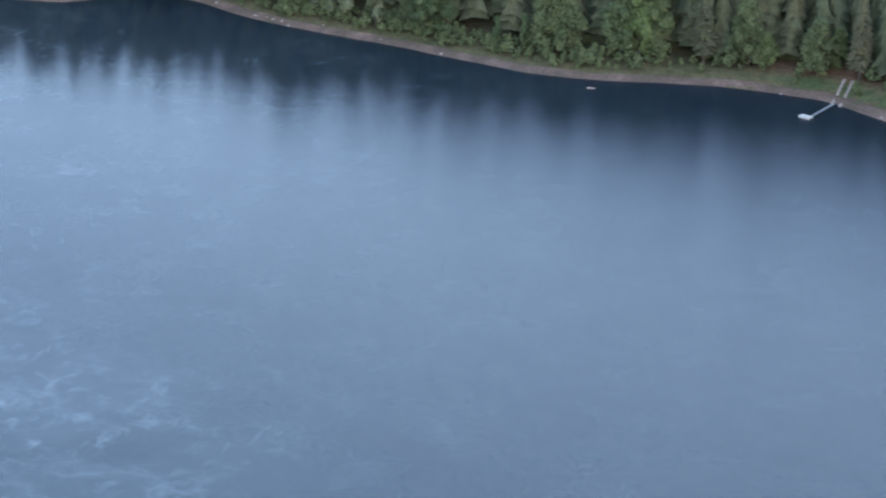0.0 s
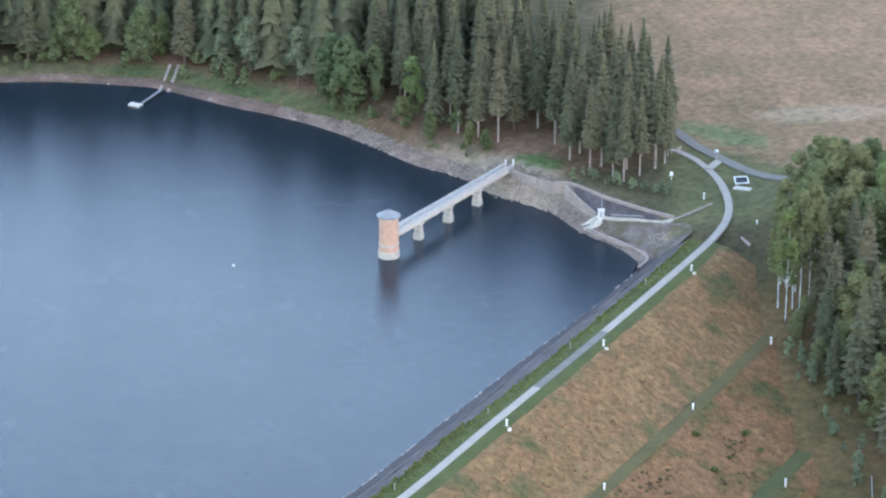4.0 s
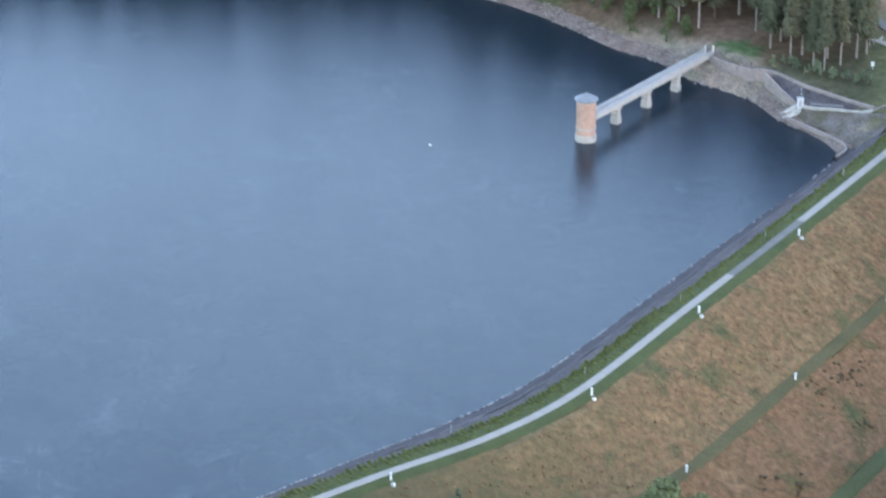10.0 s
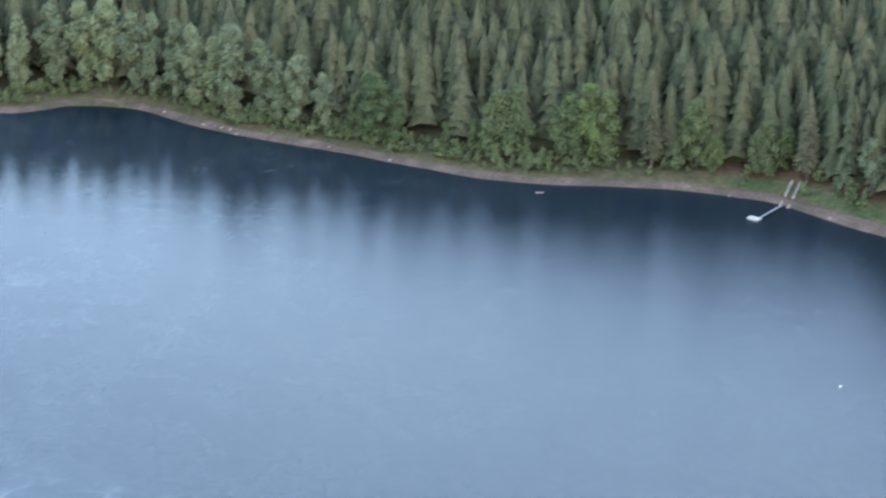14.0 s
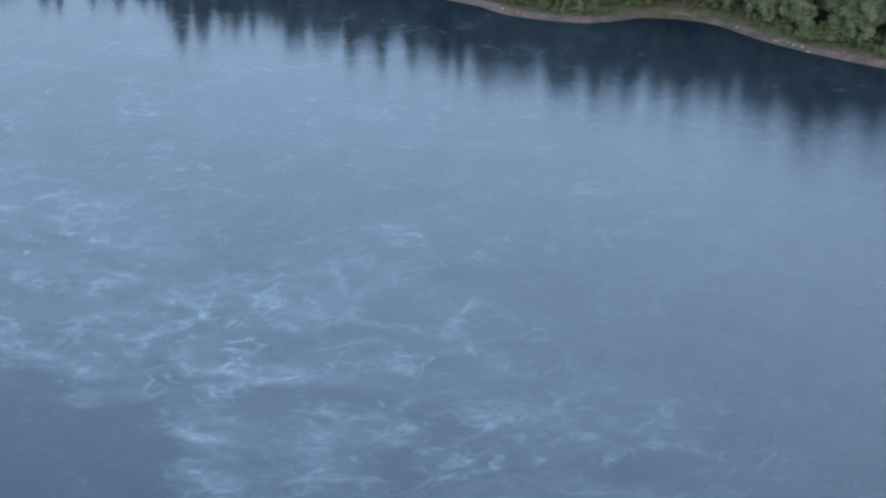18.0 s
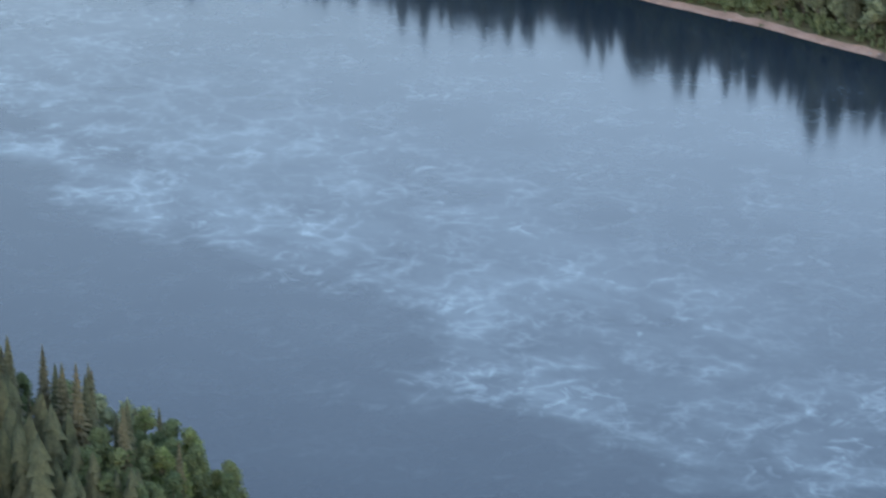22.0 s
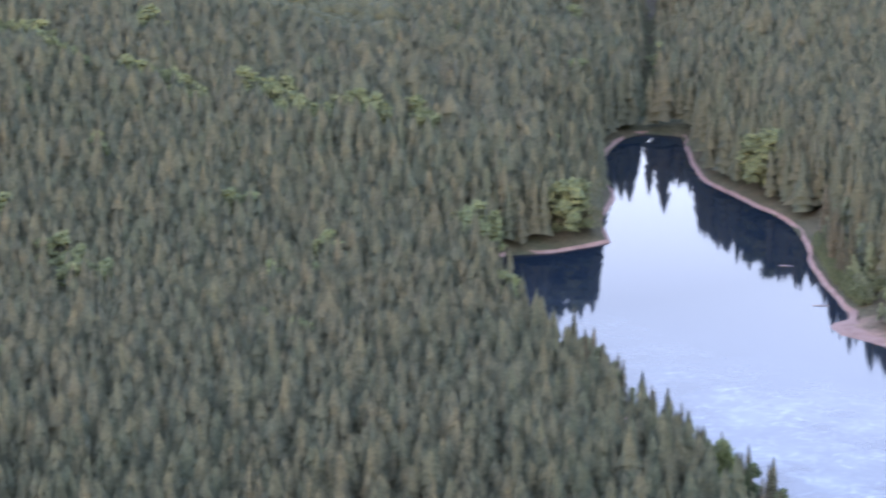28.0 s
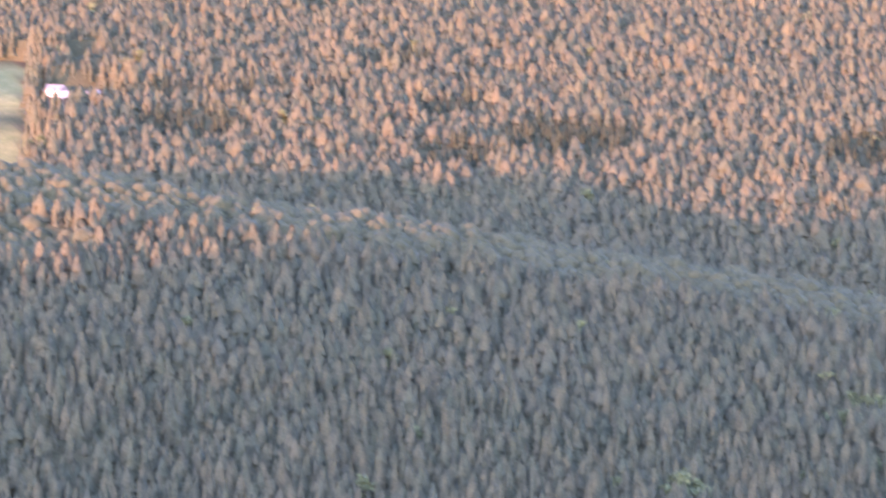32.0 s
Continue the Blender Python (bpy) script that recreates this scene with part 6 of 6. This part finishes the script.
part("bar", bm, CONC_PALE, barrier)
bm = bmesh.new()
box(bm, -0.25, 0.25, -3.2, 3.2, -0.4, 0.35, 0.05)
plank = part("stone_kerb", bm, ROCK_PALE)
plank.matrix_basis = Matrix.Translation((64.3, 688.0, ground_at(64.3, 688.0))) @ Matrix.Rotation(radians(22), 4, "Z")
tagged(plank, "pale stone kerb lying in the grass", "kerb")

# ---- gauging hut below the dam ----
hut = new("gauging_hut")
hz = ground_at(84, 585.5)
hut.matrix_basis = Matrix.Translation((84.2, 585.5, hz)) @ Matrix.Rotation(radians(8), 4, "Z") @ Matrix.Scale(0.8, 4)
tagged(hut, "small grey gauging hut with a pale flat roof", "hut")
bm = bmesh.new()
box(bm, -1.3, 1.3, -1.1, 1.1, -1.2, 2.1, 0.03)
part("walls", bm, ROCK, hut)
bm = bmesh.new()
box(bm, -1.55, 1.55, -1.35, 1.35, 2.1, 2.3, 0.04)
part("roof", bm, ROCK_PALE, hut)
bm = bmesh.new()
box(bm, 0.1, 0.9, -1.14, -1.08, -0.1, 1.9)
part("door", bm, WHITE, hut)
bm = bmesh.new()
box(bm, -1.8, 3.0, -3.4, -1.4, -1.2, 0.1, 0.05)
part("forecourt", bm, ROCK, hut)
fence = new("handrail_fence")
tagged(fence, "pale steel handrail running down to the hut", "handrail")
fl = [(84.6 - 0.09 * k, 601 - 1.15 * k) for k in range(12)]
for x, y in fl:
    bm = bmesh.new()
    g = ground_at(x, y)
    box(bm, x - 0.05, x + 0.05, y - 0.05, y + 0.05, g - 0.3, g + 1.1)
    part("post", bm, GALV, fence)
for up in (0.6, 1.1):
    line = np.array([(x, y, ground_at(x, y) + up) for x, y in fl])
    sweep("rail", line, [(-0.06, 0), (0, 0.06), (0.06, 0), (0, -0.06), (-0.06, 0)], GALV, fence)
bm = bmesh.new()
lathe(bm, [(0.5, -0.3), (0.5, 0.5), (0.35, 0.65)], 12)
well = part("well_ring", bm, WHITE)
well.location = (81.0, 582.6, ground_at(81, 582.6))
tagged(well, "white concrete well ring in the grass", "well ring")

# ---- landing stage, slipway and buoy ----
dock = new("landing_stage")
dock.matrix_basis = Matrix.Translation((-86.6, 792.8, 0)) @ Matrix.Rotation(radians(-28), 4, "Z")
tagged(dock, "small pale floating landing stage with a gangway", "jetty")
for k in range(7):
    bm = bmesh.new()
    box(bm, -1.75 + k * 0.5, -1.75 + k * 0.5 + 0.46, -0.95, 0.95, 0.38, 0.46, 0.01)
    part("plank", bm, CONC_PALE, dock)
for sy in (-0.8, 0.8):
    bm = bmesh.new()
    box(bm, -1.75, 1.75, sy - 0.25, sy + 0.25, -0.3, 0.38, 0.08)
    part("float", bm, CONC, dock)
bm = bmesh.new()
box(bm, -0.4, 0.4, 0, 10.2, 0.5, 0.6, 0.02)
bmesh.ops.transform(bm, matrix=Matrix.Translation((1.2, 0.9, 0)) @ Matrix.Rotation(radians(3), 4, "X") @ Matrix.Rotation(radians(2), 4, "Z"), verts=bm.verts)
part("gangway", bm, SLATE, dock, "grey steel gangway")
slip = new("slipway")
tagged(slip, "pair of pale concrete slab tracks up the bank", "slipway")
for sx in (0, 2.3):
    for k in range(7):
        x, y = -81.2 + sx + 0.28 * k, 805.0 + 1.75 * k - 0.35 * sx
        g = ground_at(x, y)
        bm = bmesh.new()
        box(bm, -0.4, 0.4, -0.8, 0.8, -0.5, 0.2, 0.05)
        bmesh.ops.transform(bm, matrix=Matrix.Translation((x, y, max(g, 0.15 + 0.35 * max(0, k - 0.5)) + 0.1)) @ Matrix.Rotation(radians(-9), 4, "Z") @ Matrix.Rotation(radians(14), 4, "X"), verts=bm.verts)
        part("slab", bm, ROCK_PALE, slip)
buoy = new("buoy")
buoy.location = (-53.5, 684.0, 0)
tagged(buoy, "small white round buoy floating on the lake", "buoy")
bm = bmesh.new()
lathe(bm, [(0.08, -0.3), (0.28, -0.1), (0.3, 0.1), (0.2, 0.28), (0.07, 0.33)], 14)
part("float", bm, WHITE, buoy)
bm = bmesh.new()
lathe(bm, [(0.04, 0.3), (0.04, 0.45)], 8)
part("eye", bm, GALV, buoy)

log = new("driftwood_log")
tagged(log, "pale bleached log floating near the shore", "log", "floating logs in the lake arm")
tv, tf = trunk_arrays([(0, 0, -2.0, 0.05), (0, 0, -1.9, 0.2), (0.05, 0.04, 0.1, 0.19), (0, -0.03, 1.8, 0.12), (0, 0, 1.9, 0.03)], 8)
from_arrays("stem", tv[:, [2, 1, 0]], tf, ROCK_PALE, log)
log.matrix_basis = Matrix.LocRotScale((-1016.5, 956.5, 0.08), Euler((0, 0, 0.7)), (1.6, 1.2, 1.2))
for x, y, a, s in ((-947, 911.5, 0.75, 1.7), (-145.3, 800.9, 0.1, 0.6)):
    copy_thing(log, Matrix()).matrix_basis = Matrix.LocRotScale((x, y, 0.08), Euler((0, 0, a)), (s, 1.1, 1.1))

# boulders and driftwood on the bare shore
rock = new("boulder")
tagged(rock, "pale rounded boulder lying on the bare shore", "boulder", "boulders on the shore")
tv, tf = zigzag(5, [(0.35, 0.0), (0.5, 0.2), (0.42, 0.42), (0.15, 0.55)], 7, 0.25)
from_arrays("stone", tv - (0, 0, 0.15), tf, ROCK_PALE, rock)
row = smooth_line(SHORE_FAR[2:] + SHORE_ARM[:6], 3.0)
row_n = normals_of(row)
first_rock = True
for p, nn in zip(row, row_n):
    if rng.uniform() > 0.22:
        continue
    off = rng.uniform(-0.5, 3.0)
    x, y, s = p[0] - nn[0] * off, p[1] - nn[1] * off, rng.uniform(0.5, 1.5)
    m = Matrix.LocRotScale((x, y, max(0.0, 0.36 * off)), Euler((0, 0, rng.uniform(0, 6))), (s * 1.4, s, s * 0.7))
    if first_rock:
        rock.matrix_basis, first_rock = m, False
    else:
        copy_thing(rock, m).matrix_basis = m

# loose pitching stones of the shore between bridge and dam
row = smooth_line([(41, 689), *SHORE_FAR[1:9]], 0.9)
row_n = normals_of(row)
sv, sf, base = [], [], 0
cube = np.array([(i, j, k) for i in (-1, 1) for j in (-1, 1) for k in (-1, 1)], float)
quads = np.array([(0, 1, 3, 2), (4, 6, 7, 5), (0, 4, 5, 1), (2, 3, 7, 6), (0, 2, 6, 4), (1, 5, 7, 3)])
for p, nn in zip(row, row_n):
    for _ in range(26):
        off = rng.uniform(-0.4, 7.5 if p[1] < 738 else 3.8)
        x, y = p[0] - nn[0] * off + rng.normal(0, 0.4), p[1] - nn[1] * off + rng.normal(0, 0.4)
        s = rng.uniform(0.08, 0.22)
        sv.append((x, y, off))
        a = rng.uniform(0, 6.28)
        v = cube * rng.uniform(0.75, 1.2, (8, 1)) * (s * 1.5, s, s * 0.55)
        sf.append((v[:, 0] * math.cos(a) - v[:, 1] * math.sin(a) + x, v[:, 0] * math.sin(a) + v[:, 1] * math.cos(a) + y, v[:, 2]))
gz = np.maximum(ground_height(np.array([q[0] for q in sv]), np.array([q[1] for q in sv])), np.array([min(0.5 * max(q[2], 0), 1.7) for q in sv])) + 0.06
pts = np.concatenate([np.stack([a, b, c + z], -1) for (a, b, c), z in zip(sf, gz)])
fcs = (quads[None] + (np.arange(len(gz)) * 8)[:, None, None]).reshape(-1, 4)
tagged(from_arrays("shore_stones", pts, fcs, ROCK_LOOSE), "loose grey-brown pitching stones along the bare shore", "stones", kind="stuff")

# wire fence round the field below the dam
field_fence = new("field_fence")
tagged(field_fence, "low pale wooden fence along the field's edge", "fence")
fl = smooth_line([(19.4, 522.5), (25.8, 525.4), (34.6, 531.0), (44.5, 536.6), (49.5, 536.5), (58, 530.6), (67, 523.4)], 2.6)
for x, y in fl:
    bm = bmesh.new()
    g = ground_at(x, y)
    box(bm, x - 0.06, x + 0.06, y - 0.06, y + 0.06, g - 0.3, g + 1.05)
    part("post", bm, ROCK_PALE, field_fence)
for up in (0.5, 0.9):
    sweep("rail", np.array([(x, y, ground_at(x, y) + up) for x, y in fl]), [(-0.04, 0), (0, 0.06), (0.04, 0), (0, -0.06), (-0.04, 0)], ROCK_PALE, field_fence)

# hedge along the ditch below the dam
line = smooth_line([(15, 518.5), (22, 523.5), (29, 530), (36, 536), (44, 541), (52, 545)], 0.9)
qx = np.concatenate([line[:, 0] + rng.normal(0, 0.6, len(line)) for _ in range(9)])
qy = np.concatenate([line[:, 1] + rng.normal(0, 0.9, len(line)) for _ in range(9)])
qn = line_side(qx, qy, GUIDE)
qz = np.maximum(ground_height(qx, qy), 7 + np.interp(qn, [45, 49, 52, 55], [-19, -19.3, -20.6, -24])) - 0.2
tufts("ditch_hedge", qx, qy, qz, rng.uniform(0.35, 0.85, len(qx)), 2.2, RANK, "uneven strip of rank green growth along a ditch", "hedge", 8)

# ---- farmstead at the edge of the far meadow ----
farm = new("farmhouse")
fx, fy = -2584.0, 686.0
farm.matrix_basis = Matrix.Translation((fx, fy, ground_at(fx, fy))) @ Matrix.Rotation(radians(25), 4, "Z")
tagged(farm, "white farmhouse with a grey roof at the wood's edge", "house")
bm = bmesh.new()
box(bm, -10, 10, -5, 5, -3, 6)
part("walls", bm, WHITE, farm)
bm = bmesh.new()
pts = [bm.verts.new(v) for v in ((-10.6, -5.8, 5.8), (10.6, -5.8, 5.8), (10.6, 5.8, 5.8), (-10.6, 5.8, 5.8), (-10.6, 0, 10.5), (10.6, 0, 10.5))]
for f in ((0, 1, 5, 4), (2, 3, 4, 5), (1, 2, 5), (3, 0, 4), (3, 2, 1, 0)):
    bm.faces.new([pts[k] for k in f])
part("roof", bm, SLATE, farm)
for k in range(5):
    bm = bmesh.new()
    box(bm, -8.5 + k * 4, -7.2 + k * 4, -5.08, -4.95, 2.0, 3.8)
    part("window", bm, DARKGLASS, farm)
barn = new("barn")
barn.matrix_basis = Matrix.Translation((fx + 12, fy + 30, ground_at(fx + 12, fy + 30))) @ Matrix.Rotation(radians(10), 4, "Z")
tagged(barn, "long low pale barn beside the farmhouse", "barn")
bm = bmesh.new()
box(bm, -9, 9, -4, 4, -3, 3.5)
part("walls", bm, CONC_PALE, barn)
bm = bmesh.new()
pts = [bm.verts.new(v) for v in ((-9.5, -4.6, 3.4), (9.5, -4.6, 3.4), (9.5, 4.6, 3.4), (-9.5, 4.6, 3.4), (-9.5, 0, 6.2), (9.5, 0, 6.2))]
for f in ((0, 1, 5, 4), (2, 3, 4, 5), (1, 2, 5), (3, 0, 4), (3, 2, 1, 0)):
    bm.faces.new([pts[k] for k in f])
part("roof", bm, SLATE, barn)
